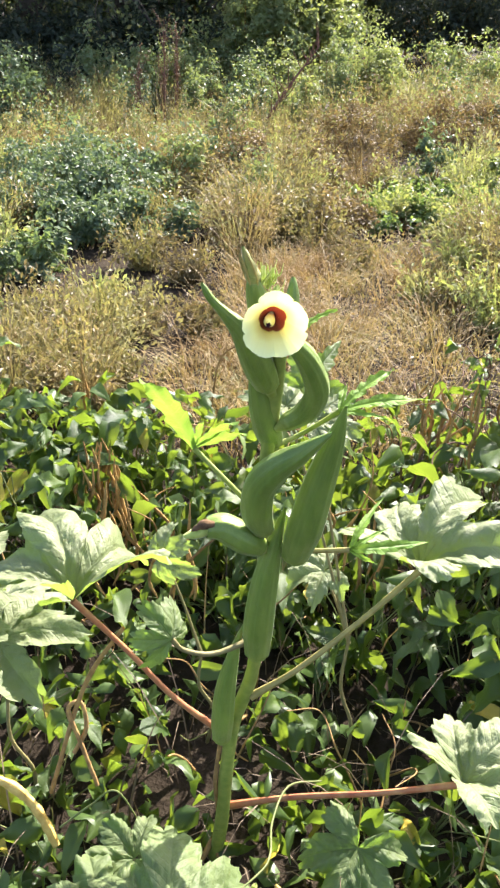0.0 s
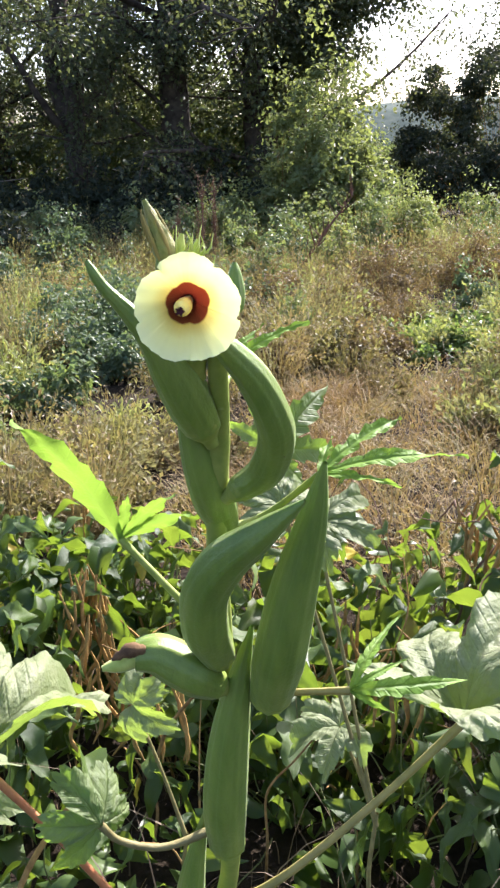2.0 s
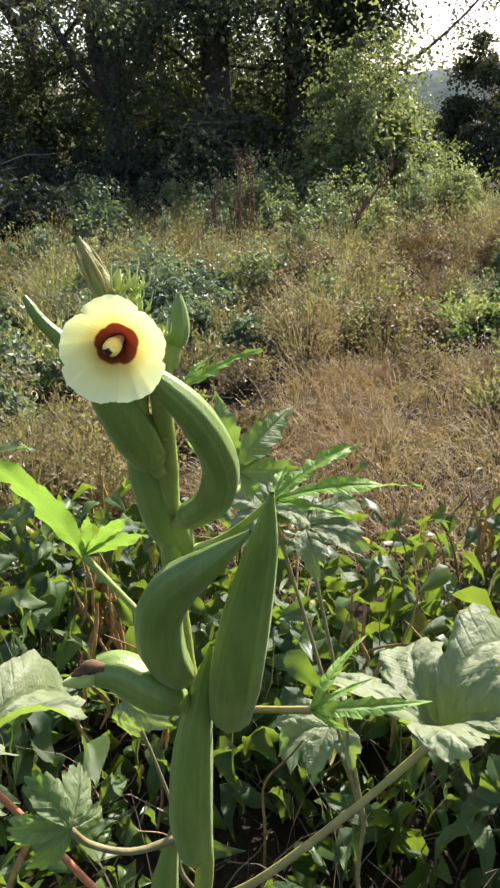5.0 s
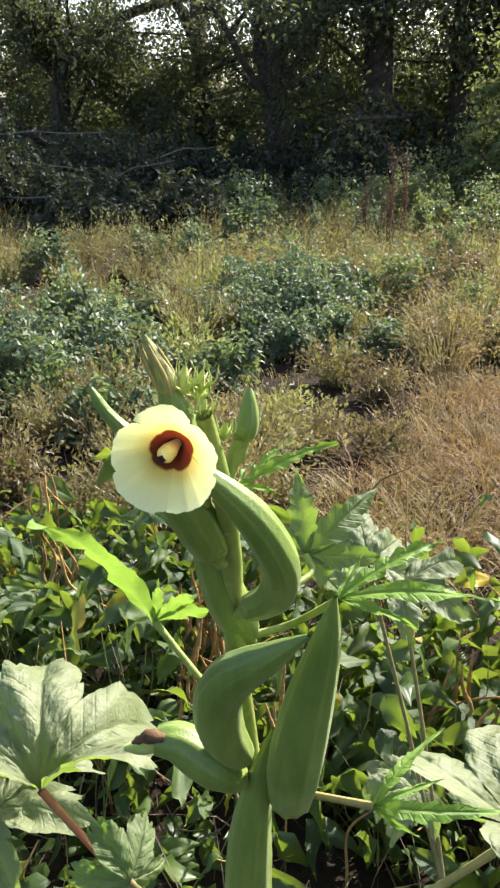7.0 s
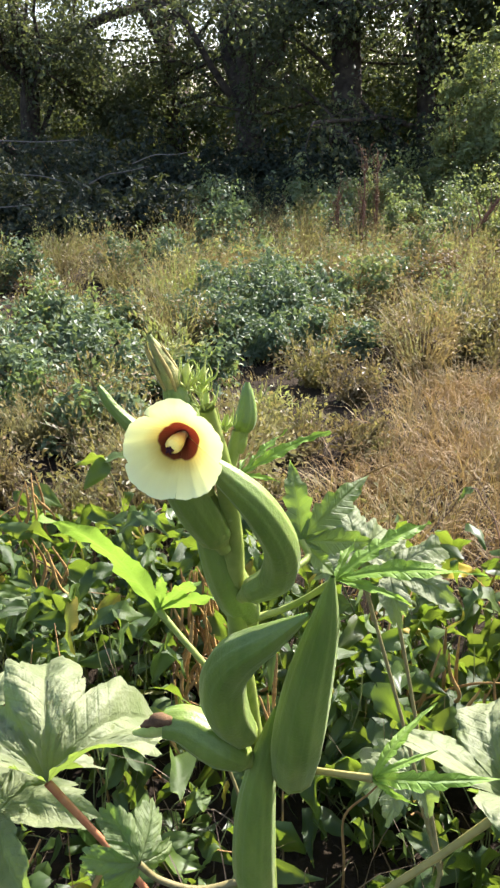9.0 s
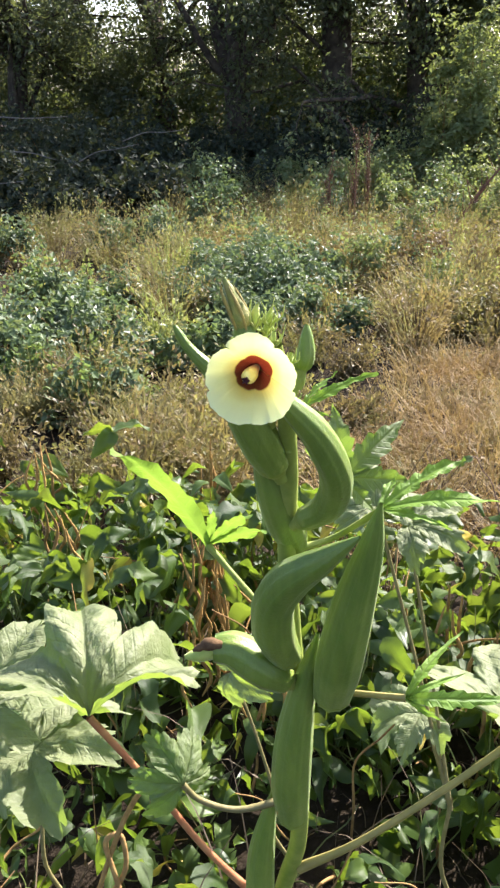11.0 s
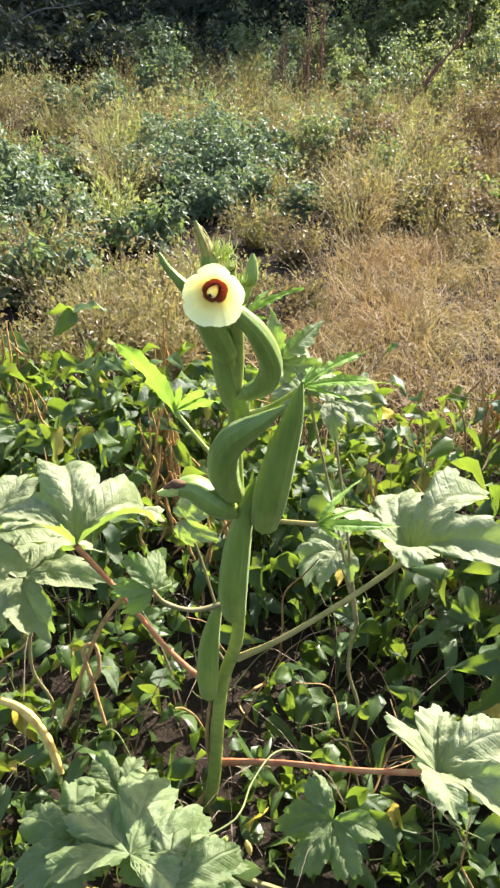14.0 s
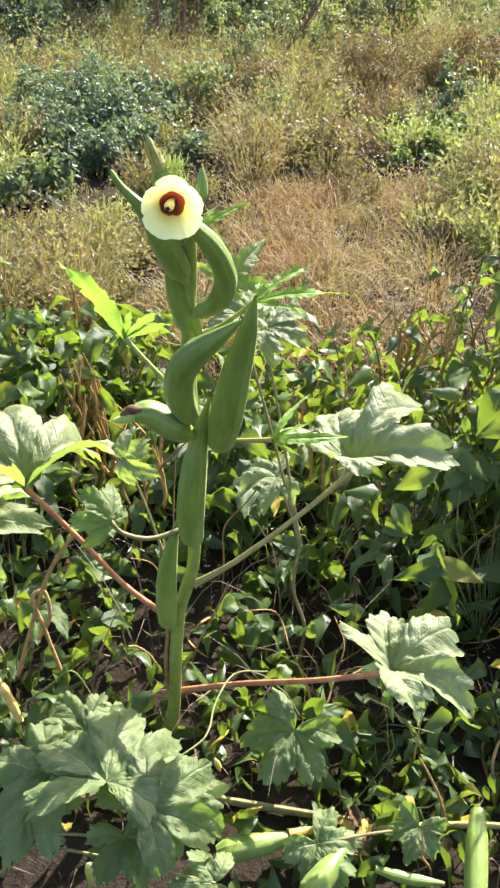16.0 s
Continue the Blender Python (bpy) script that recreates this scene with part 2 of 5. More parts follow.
M_OLIVE = small_leaf_material("olive_leaf", (0.105, 0.140, 0.055), (0.21, 0.245, 0.105), (0.26, 0.32, 0.08), 0.5, 0.40, True, ((0.22, 0.18, 0.06), 0.06), 0.35)
M_SHRUB_GREEN = small_leaf_material("shrub_leaf_light", (0.098, 0.142, 0.062), (0.205, 0.25, 0.112), (0.22, 0.29, 0.075), 0.52, 0.33, True, ((0.26, 0.20, 0.09), 0.12), 0.35)
M_PATCH = small_leaf_material("patch_leaf", (0.085, 0.145, 0.040), (0.18, 0.25, 0.075), (0.21, 0.32, 0.06), 0.45, 0.38, True)
M_DRYGRASS = small_leaf_material("dry_grass_blade", (0.23, 0.170, 0.075), (0.41, 0.32, 0.150), (0.30, 0.21, 0.075), 0.6, 0.35, True, ((0.16, 0.17, 0.05), 0.30), 0.3, (0.25, 0.155, 0.060))
M_WEED = small_leaf_material("weed_blade", (0.115, 0.118, 0.044), (0.290, 0.265, 0.110), (0.26, 0.245, 0.070), 0.5, 0.38, True, ((0.21, 0.12, 0.06), 0.24), 0.4, (0.155, 0.115, 0.048))
M_WEED_GREEN = small_leaf_material("weed_green", (0.14, 0.172, 0.06), (0.28, 0.31, 0.12), (0.30, 0.35, 0.08), 0.5, 0.40, True, None, 0.4, (0.26, 0.25, 0.09))
M_WEED_BROWN = small_leaf_material("weed_brown", (0.20, 0.15, 0.07), (0.36, 0.28, 0.13), (0.32, 0.23, 0.08), 0.6, 0.35, True, None, 0.3, (0.24, 0.23, 0.085))
M_TWIG = plain_material("twig_bark", (0.085, 0.05, 0.032), (0.17, 0.105, 0.065), 60.0, 0.8, 0.2, 0.5, 0.0, 0.4)
M_RUST = small_leaf_material("rusty_weed_blade", (0.092, 0.064, 0.030), (0.225, 0.158, 0.072), (0.20, 0.135, 0.048), 0.6, 0.32, True)
M_SEED = small_leaf_material("seed_head", (0.085, 0.048, 0.030), (0.17, 0.10, 0.055), (0.12, 0.07, 0.04), 0.7, 0.2, True)
M_LITTER = small_leaf_material("litter_straw", (0.075, 0.052, 0.030), (0.22, 0.16, 0.085), (0.14, 0.09, 0.04), 0.7, 0.2, True)
# Bluish tone stands in for haze over the distant wood.
M_HILL_HAZED = plain_material("far_wood_hazed", (0.045, 0.065, 0.055), (0.085, 0.105, 0.085), 0.35, 0.95, 0.05, 0.0)


def soil_material():
    k = Nodes("soil")
    co = k.coords()
    a = k.noise(1.3, 5.0, co)
    b = k.noise(38.0, 6.0, co, 0.7)
    col = k.ramp(b, (0.25, (0.012, 0.009, 0.006)), (0.55, (0.026, 0.019, 0.013)), (0.8, (0.055, 0.042, 0.028)))
    col = k.mix(k.ramp(a, (0.4, 0.0), (0.65, 0.3)), col, (0.06, 0.047, 0.026))
    return k.done(k.solid(col, 0.95, 0.1, k.bump(b, 1.0, 0.02)))


M_SOIL = soil_material()

# ---- mesh tools ----
rng = np.random.default_rng(7)


def link_mesh(name, me, material, parent=None, label=""):
    ob = new(name, me)
    if material is not None and not me.materials:
        me.materials.append(material)
    if parent is not None:
        ob.parent = parent
    return tagged(ob, label)


def raw_mesh(name, verts, faces, smooth=True, uvs=None):
    """A mesh from arrays: verts (n, 3), faces (m, k), uvs per vertex (n, 2)."""
    verts, faces = np.asarray(verts, np.float32), np.asarray(faces, np.int32)
    me = bpy.data.meshes.new(name)
    m, k = faces.shape
    me.vertices.add(len(verts)), me.loops.add(m * k), me.polygons.add(m)
    me.vertices.foreach_set("co", verts.ravel())
    me.loops.foreach_set("vertex_index", faces.ravel())
    me.polygons.foreach_set("loop_start", np.arange(0, m * k, k, dtype=np.int32))
    me.polygons.foreach_set("use_smooth", np.full(m, smooth))
    if uvs is not None:
        me.uv_layers.new(name="UVMap").data.foreach_set("uv", np.asarray(uvs, np.float32)[faces.ravel()].ravel())
    me.update()
    me.validate()
    return me


def part(name, me, material, parent, label=""):
    return link_mesh(name, me, material, parent, label)


def smooth_path(points, steps):
    """Catmull-Rom through the points."""
    p = np.array(points, float)
    p = np.vstack([2 * p[0] - p[1], p, 2 * p[-1] - p[-2]])
    t = np.linspace(0, len(points) - 1 - 1e-6, steps)
    i, f = t.astype(int), (t % 1)[:, None]
    a, b, c, d = p[i], p[i + 1], p[i + 2], p[i + 3]
    return 0.5 * (2 * b + (c - a) * f + (2 * a - 5 * b + 4 * c - d) * f**2 + (3 * b - a - 3 * c + d) * f**3)


def tube_arrays(points, radii, sides=8, steps=None, ridges=0, ridge=0.0, knobs=0.0, twist=0.0):
    """A closed tube along the points; radii are spread along it."""
    path = smooth_path(points, steps or 4 * len(points))
    n = len(path)
    rad = np.interp(np.linspace(0, 1, n), np.linspace(0, 1, len(radii)), radii)
    if knobs:
        rad = rad * (1 + knobs * rng.uniform(-1, 1, n))
    tan = np.gradient(path, axis=0)
    tan /= np.linalg.norm(tan, axis=1)[:, None] + 1e-12
    side = np.cross(tan[0], (0.3, 1.0, 0.2) if abs(tan[0][1]) < 0.8 else (1.0, 0.2, 0.1))
    verts, uvs = [], []
    for k in range(n):
        side = side - tan[k] * (side @ tan[k])
        side /= np.linalg.norm(side)
        other = np.cross(tan[k], side)
        a = np.linspace(0, 2 * np.pi, sides + 1)
        r = rad[k] * np.ones(sides + 1)
        if ridges:
            turn = a + twist * k / n
            c = 0.5 + 0.5 * np.cos(ridges * turn)
            half = np.pi / ridges
            flat = math.cos(half) / np.cos((turn + half) % (2 * half) - half)
            r = rad[k] * (0.40 + 0.68 * flat - 0.03 * (1 - c) + ridge * 0.5 * c**14)
        verts.append(path[k] + r[:, None] * (np.cos(a)[:, None] * side + np.sin(a)[:, None] * other))
        uvs.append(np.stack([a / (2 * np.pi), np.full(sides + 1, k / (n - 1))], 1))
    verts, uvs = np.vstack(verts), np.vstack(uvs)
    s = sides + 1
    k, i = np.meshgrid(np.arange(n - 1), np.arange(sides), indexing="ij")
    q = (k * s + i).ravel()
    faces = np.stack([q, q + 1, q + s + 1, q + s], 1)
    return verts, faces, uvs


def tube(name, points, radii, material, parent=None, label="", **more):
    v, f, uv = tube_arrays(points, radii, **more)
    return part(name, raw_mesh(name, v, f, True, uv), material, parent, label)


def basis(origin, way, up=(0, 0, 1)):
    """A matrix whose y axis goes along way and whose z axis lies near up."""
    y = Vector(way).normalized()
    x = y.cross(Vector(up))
    x = x.normalized() if x.length > 1e-4 else Vector((1, 0, 0))
    z = x.cross(y)
    m = Matrix((x, y, z)).transposed().to_4x4()
    m.translation = origin
    return m


def lobed_leaf_mesh(size, lobes, seed=0, droop=0.25, fold=0.18, wave=0.05, teeth=32, floor_r=0.55, roll_edge=0.0, cup=0.0):
    """A palmate leaf: its stalk joins at the origin, the main lobe goes along +y, its upper side looks to +z.
    lobes: (degrees, length, half width in degrees). Every lobe sags and twists in its own way."""
    r0 = np.random.default_rng(seed)
    na, nr = 216, 15
    th = np.radians(np.linspace(-160, 160, na + 1))
    edge = np.full(na + 1, floor_r)
    axis, sag, twist, total = np.zeros(na + 1), np.zeros(na + 1), np.zeros(na + 1), np.full(na + 1, 1e-6)
    best = np.full(na + 1, -1.0)
    for q, (deg, length, wide) in enumerate(lobes):
        d = np.abs(th - radians(deg)) / radians(wide)
        value = length * np.maximum(1 - 0.15 * d - 0.52 * d**3, 0.2)
        edge = np.maximum(edge, value)
        closer = value > best
        axis[closer], best[closer] = radians(deg), value[closer]
        w = np.exp(-(d**2))
        sag += w * (0.0 if q == 0 else r0.uniform(-0.05, 0.5))
        twist += w * r0.uniform(-0.25, 0.25)
        total += w
    sag, twist = sag / total, twist / total
    bite = np.cumsum(r0.uniform(0.6, 1.4, na + 1))
    bite = bite / bite[-1] * teeth
    tooth = np.abs(np.sin(np.pi * bite)) ** 0.7
    ph = r0.uniform(0, 6.28, 3)
    edge = edge * (1 + 0.11 * (tooth - 0.6) + 0.04 * (np.abs((bite * 2.7 % 1) * 2 - 1) - 0.5) + 0.03 * np.sin(9 * th + ph[0]) + 0.03 * np.sin(15 * th + ph[1]))
    edge = edge * np.clip((np.radians(172) - np.abs(th)) / 0.5, 0.5, 1)
    ring = np.linspace(0, 1, nr + 1)[1:] ** 0.85
    r = ring[:, None] * edge[None, :]
    d = th - axis
    x, y = r * np.sin(th), r * np.cos(th)
    off, along = r * np.sin(d), r * np.cos(d)
    phase = r0.uniform(0, 6.28, 5)
    z = -(droop + sag) * r**2 + fold * np.abs(off) * (1 + 0.5 * np.sin(3 * th + phase[0])) + twist * off
    z += wave * r**2 * np.sin(7 * th + phase[1] + 2 * r) + wave * 0.7 * r**3 * np.sin(13 * th + phase[2] + 3 * r)
    z += 0.013 * np.sin(along * 34 - np.abs(off) * 26) * np.minimum(np.abs(off) * 7, 1) + 0.012 * np.sin(along * 61 + off * 47 + phase[4])
    z += 0.022 * np.sin(23 * x + phase[0]) * np.sin(19 * y + phase[3]) * np.minimum(3 * r, 1) + 0.05 * ring[:, None] ** 4 * np.sin(bite * 1.7 + phase[2])[None, :]
    z += cup * r * (1.25 - 0.85 * r) * (1 + 1.1 * np.clip(-np.cos(th), -0.5, 1))
    z -= roll_edge * ring[:, None] ** 3 * (0.22 + 0.14 * np.sin(4 * th + phase[3]))
    v = np.stack([x, y, z], -1).reshape(-1, 3) * size
    uv = np.stack([0.5 + off, along], -1).reshape(-1, 2)
    v, uv = np.vstack([[0, 0, 0], v]), np.vstack([[0.5, 0.0], uv])
    s = na + 1
    i = np.arange(na)
    k, j = np.meshgrid(np.arange(nr - 1), i, indexing="ij")
    q = (1 + k * s + j).ravel()
    quads = np.stack([q, q + 1, q + s + 1, q + s], 1)
    me = bpy.data.meshes.new("leaf")
    me.from_pydata(v.tolist(), [], [(0, 1 + n + 1, 1 + n) for n in range(na)] + quads.tolist())
    loops = np.zeros(len(me.loops), np.int32)
    me.loops.foreach_get("vertex_index", loops)
    me.uv_layers.new(name="UVMap").data.foreach_set("uv", uv.astype(np.float32)[loops].ravel())
    me.polygons.foreach_set("use_smooth", np.ones(len(me.polygons), bool))
    me.update()
    return me


def finger_leaf_mesh(size, lobes, seed=0, droop=0.3, wave=0.05, fold=0.25):
    """A leaf cut into toothed fingers: the stalk joins at the origin, the first finger goes along +y.
    lobes: (degrees, length, half width over length)."""
    r0 = np.random.default_rng(seed)
    vs, fs, uvs, base = [], [], [], 0
    n = 34
    t = np.linspace(0, 1, n)[:, None]
    u = np.linspace(-1, 1, 7)[None, :]
    for q, (deg, length, wide) in enumerate(lobes):
        teeth = np.stack([(t[:, 0] * c + o) % 1 for c, o in ((r0.uniform(4.5, 6), r0.uniform(0, 1)), (r0.uniform(4.5, 6), r0.uniform(0, 1)))], 1)
        edge = np.where(u < 0, teeth[:, :1], teeth[:, 1:])
        w = wide * length * (0.20 + 0.80 * np.sin(np.pi * t**0.95 * 0.94)) * (1 - t**5)
        w = w * (1 + 0.45 * (edge - 0.5) * np.clip(4 * t - 0.7, 0, 1) * np.clip(6 - 6 * t, 0, 1))
        x, y = u * w, length * (t - 0.10 * np.abs(u) * wide) * np.ones_like(u)
        bend = r0.uniform(-0.10, 0.10)
        x = x + bend * length * t**2
        sag = droop * (1.0 if q == 0 else r0.uniform(0.5, 1.5))
        z = -sag * length * t**2 + fold * np.abs(u * w) + wave * length * np.sin(11 * t + r0.uniform(0, 6) + 1.3 * u) * np.abs(u) * t + r0.uniform(-0.9, 0.9) * u * w * t + 0.004 * q
        z = z + 0.012 * np.sin(38 * t * length - 30 * np.abs(u * w)) * np.abs(u)
        a = radians(deg)
        vs.append(np.stack([x * math.cos(a) + y * math.sin(a), -x * math.sin(a) + y * math.cos(a), z], -1).reshape(-1, 3) * size)
        uvs.append(np.stack([0.5 + u * w, y], -1).reshape(-1, 2))
        k, i = np.meshgrid(np.arange(n - 1), np.arange(6), indexing="ij")
        p = (k * 7 + i).ravel() + base
        fs.append(np.stack([p, p + 1, p + 8, p + 7], 1))
        base += n * 7
    return raw_mesh("leaf", np.vstack(vs), np.vstack(fs), True, np.vstack(uvs))


def ovate_leaf_arrays(seed=0, n=7, wide=0.36, droop=0.25, fold=0.3, notch=0.12):
    """A pointed egg-shaped leaflet one metre long along +y, seven points across, folded and curled in its own way."""
    r0 = np.random.default_rng(seed)
    t = np.linspace(0, 1, n)
    w = wide * (np.sin(np.pi * t**0.62) ** 0.85) * (1 - 0.25 * t)
    w[0], w[-1] = 0.02, 0.004
    u = np.array([-1, -0.66, -0.33, 0, 0.33, 0.66, 1])
    U, T = np.meshgrid(u, t)
    x = U * w[:, None] * np.where(U < 0, r0.uniform(0.8, 1.1), r0.uniform(0.8, 1.1))
    y = T - notch * np.abs(U) ** 1.5 * (1 - T) ** 2
    z = fold * np.abs(x) * (1 + 0.6 * np.sin(5 * T + r0.uniform(0, 6))) - droop * T**2 + r0.uniform(-0.5, 0.5) * x * T
    z += (0.07 * np.sin(10 * T + r0.uniform(0, 6)) + 0.05 * np.sin(17 * T + r0.uniform(0, 6))) * U**2 - r0.uniform(0.0, 0.5) * wide * np.maximum(np.abs(U) - 0.4, 0)
    x = x * (1 - 0.25 * min(fold, 1.0)) + r0.uniform(-0.12, 0.12) * T**2
    v = np.stack([x, y, z], -1).reshape(-1, 3)
    k, i = np.meshgrid(np.arange(n - 1), np.arange(6), indexing="ij")
    q = (k * 7 + i).ravel()
    return v, np.stack([q, q + 1, q + 8, q + 7], 1)


def scatter(shape_v, shape_f, place, turn, size):
    """Copies of one small shape, joined: places (n, 3), rotation matrices (n, 3, 3), sizes (n,) or (n, 3)."""
    n, k = len(place), len(shape_v)
    size = size[:, None, None] if size.ndim == 1 else size[:, None, :]
    v = np.einsum("nij,nkj->nki", turn, shape_v[None] * size) + place[:, None, :]
    f = (shape_f[None] + (np.arange(n) * k)[:, None, None]).reshape(-1, shape_f.shape[1])
    return v.reshape(-1, 3), f


def turns(y, z):
    """Rotation matrices with their y axis along y and their z axis near z."""
    y = y / (np.linalg.norm(y, axis=1)[:, None] + 1e-9)
    x = np.cross(y, z)
    x /= np.linalg.norm(x, axis=1)[:, None] + 1e-9
    return np.stack([x, y, np.cross(x, y)], 2)


def merge(*sets):
    vs, fs, base = [], [], 0
    for v, f in sets:
        vs.append(v), fs.append(f + base)
        base += len(v)
    return np.vstack(vs), np.vstack(fs)


DIAMOND_V = np.array([[0, 0, 0], [0.32, 0.42, 0.11], [0, 1, -0.06], [-0.32, 0.42, 0.11]])
DIAMOND_F = np.array([[0, 1, 2], [0, 2, 3]])


def leaf_cloud(centres, n, radius, size, upward=0.6, flat=0.7):
    """n leaves strewn through lumps round the centres (m, 3), turned outwards and up."""
    c = np.asarray(centres, float)
    i = rng.integers(0, len(c), n)
    d = rng.normal(size=(n, 3))
    d /= np.linalg.norm(d, axis=1)[:, None]
    rad = np.asarray(radius, float) * np.ones(len(c))
    off = d * (rad[i] * rng.uniform(0.25, 1.0, n) ** 0.5)[:, None] * np.array([1, 1, flat])
    out = d + np.array([0, 0, upward]) + rng.normal(size=(n, 3)) * 0.55
    way = np.cross(out, rng.normal(size=(n, 3))) + d * 0.3 - np.array([0, 0, 0.2])
    s = size * rng.uniform(0.6, 1.3, n)
    return scatter(DIAMOND_V, DIAMOND_F, c[i] + off, turns(way, out), s)


def blades(base, height, lean, az, width, curl=0.5, seg=3):
    """Grass blades as tapering bent strips."""
    n = len(base)
    t = np.linspace(0, 1, seg + 1)
    out = np.stack([np.cos(az), np.sin(az), np.zeros(n)], 1)
    side = np.stack([-np.sin(az), np.cos(az), np.zeros(n)], 1)
    tw = rng.uniform(-1.2, 1.2, n)
    side = side * np.cos(tw)[:, None] + out * np.sin(tw)[:, None]
    bend = lean[:, None] * t + curl * lean[:, None] * t**2
    rise = np.cumsum(np.concatenate([np.zeros((n, 1)), np.cos(np.minimum(bend, 1.9))[:, 1:]], 1), 1) / seg
    go = np.cumsum(np.concatenate([np.zeros((n, 1)), np.sin(np.minimum(bend, 1.9))[:, 1:]], 1), 1) / seg
    mid = base[:, None, :] + height[:, None, None] * (out[:, None, :] * go[..., None] + np.array([0, 0, 1.0]) * rise[..., None])
    w = width[:, None] * (1 - 0.85 * t**1.5)
    v = np.stack([mid - side[:, None, :] * w[..., None], mid + side[:, None, :] * w[..., None]], 2).reshape(n, -1, 3)
    k = np.arange(seg)
    f = np.stack([2 * k, 2 * k + 1, 2 * k + 3, 2 * k + 2], 1)
    return v.reshape(-1, 3), (f[None] + (np.arange(n) * 2 * (seg + 1))[:, None, None]).reshape(-1, 4), mid


def quads_to_tris(f):
    return np.vstack([f[:, [0, 1, 2]], f[:, [0, 2, 3]]])


def ground_z(x, y):
    """Height of the soil."""
    x, y = np.asarray(x, float), np.asarray(y, float)
    far = np.clip((y - 2.0) / 8.0, 0, 1)
    return 0.012 * np.sin(5.1 * x + 2.2 * y) + 0.010 * np.sin(11 * y - 7 * x) - 0.10 * far * far * (3 - 2 * far)

# ---- ground, far ridge ----
def ground_sheet():
    gx = np.unique(np.concatenate([np.linspace(-4, 4, 81), np.linspace(-14, 14, 57), [-2500, -600, -200, -60, -28, 28, 60, 200, 600, 2500]]))
    gy = np.unique(np.concatenate([np.linspace(-1, 5, 81), np.linspace(5, 22, 41), [-2500, -300, -40, -8, 30, 45, 80, 200, 600, 2500]]))
    X, Y = np.meshgrid(gx, gy)
    Z = ground_z(X, Y)
    near = (np.abs(X) < 4) & (Y > -1) & (Y < 5)
    Z = Z + np.where(near, rng.uniform(-0.012, 0.012, X.shape), 0)
    k, i = np.meshgrid(np.arange(len(gy) - 1), np.arange(len(gx) - 1), indexing="ij")
    q = (k * len(gx) + i).ravel()
    me = raw_mesh("ground", np.stack([X, Y, Z], -1).reshape(-1, 3), np.stack([q, q + 1, q + len(gx) + 1, q + len(gx)], 1))
    tagged(link_mesh("ground", me, M_SOIL), "dark crumbly field soil with straw litter", "ground", kind="structure")


ground_sheet()


def far_ridge():
    n = 90
    x = np.linspace(-420, 420, n)
    top = 12.5 + 4.0 * np.sin(x * 0.013 + 1.0) + 2.2 * np.sin(x * 0.041) + rng.uniform(-0.6, 0.6, n)
    v = np.concatenate([np.stack([x, np.full(n, 300.0), np.full(n, -2.0)], 1), np.stack([x, 318 + 4 * np.sin(x * 0.05), top * 0.7], 1), np.stack([x, np.full(n, 345.0), top], 1), np.stack([x, np.full(n, 420.0), np.full(n, -2.0)], 1)])
    i = np.arange(n - 1)
    f = np.vstack([np.stack([k * n + i, k * n + i + 1, (k + 1) * n + i + 1, (k + 1) * n + i], 1) for k in range(3)])
    tagged(link_mesh("backdrop_ridge", raw_mesh("ridge", v, f), M_HILL_HAZED), "low wooded ridge coloured bluish for distance haze", "hill", kind="structure")


far_ridge()


# ---- trees and shrubs ----
def limb(start, way, length, bend=0.25, up=0.1):
    way = np.array(way, float) / np.linalg.norm(way)
    pts, p = [np.array(start, float)], np.array(start, float)
    for _ in range(4):
        way = way + rng.normal(size=3) * bend * 0.5 + np.array([0, 0, up])
        way /= np.linalg.norm(way)
        p = p + way * length / 4
        pts.append(p)
    return pts


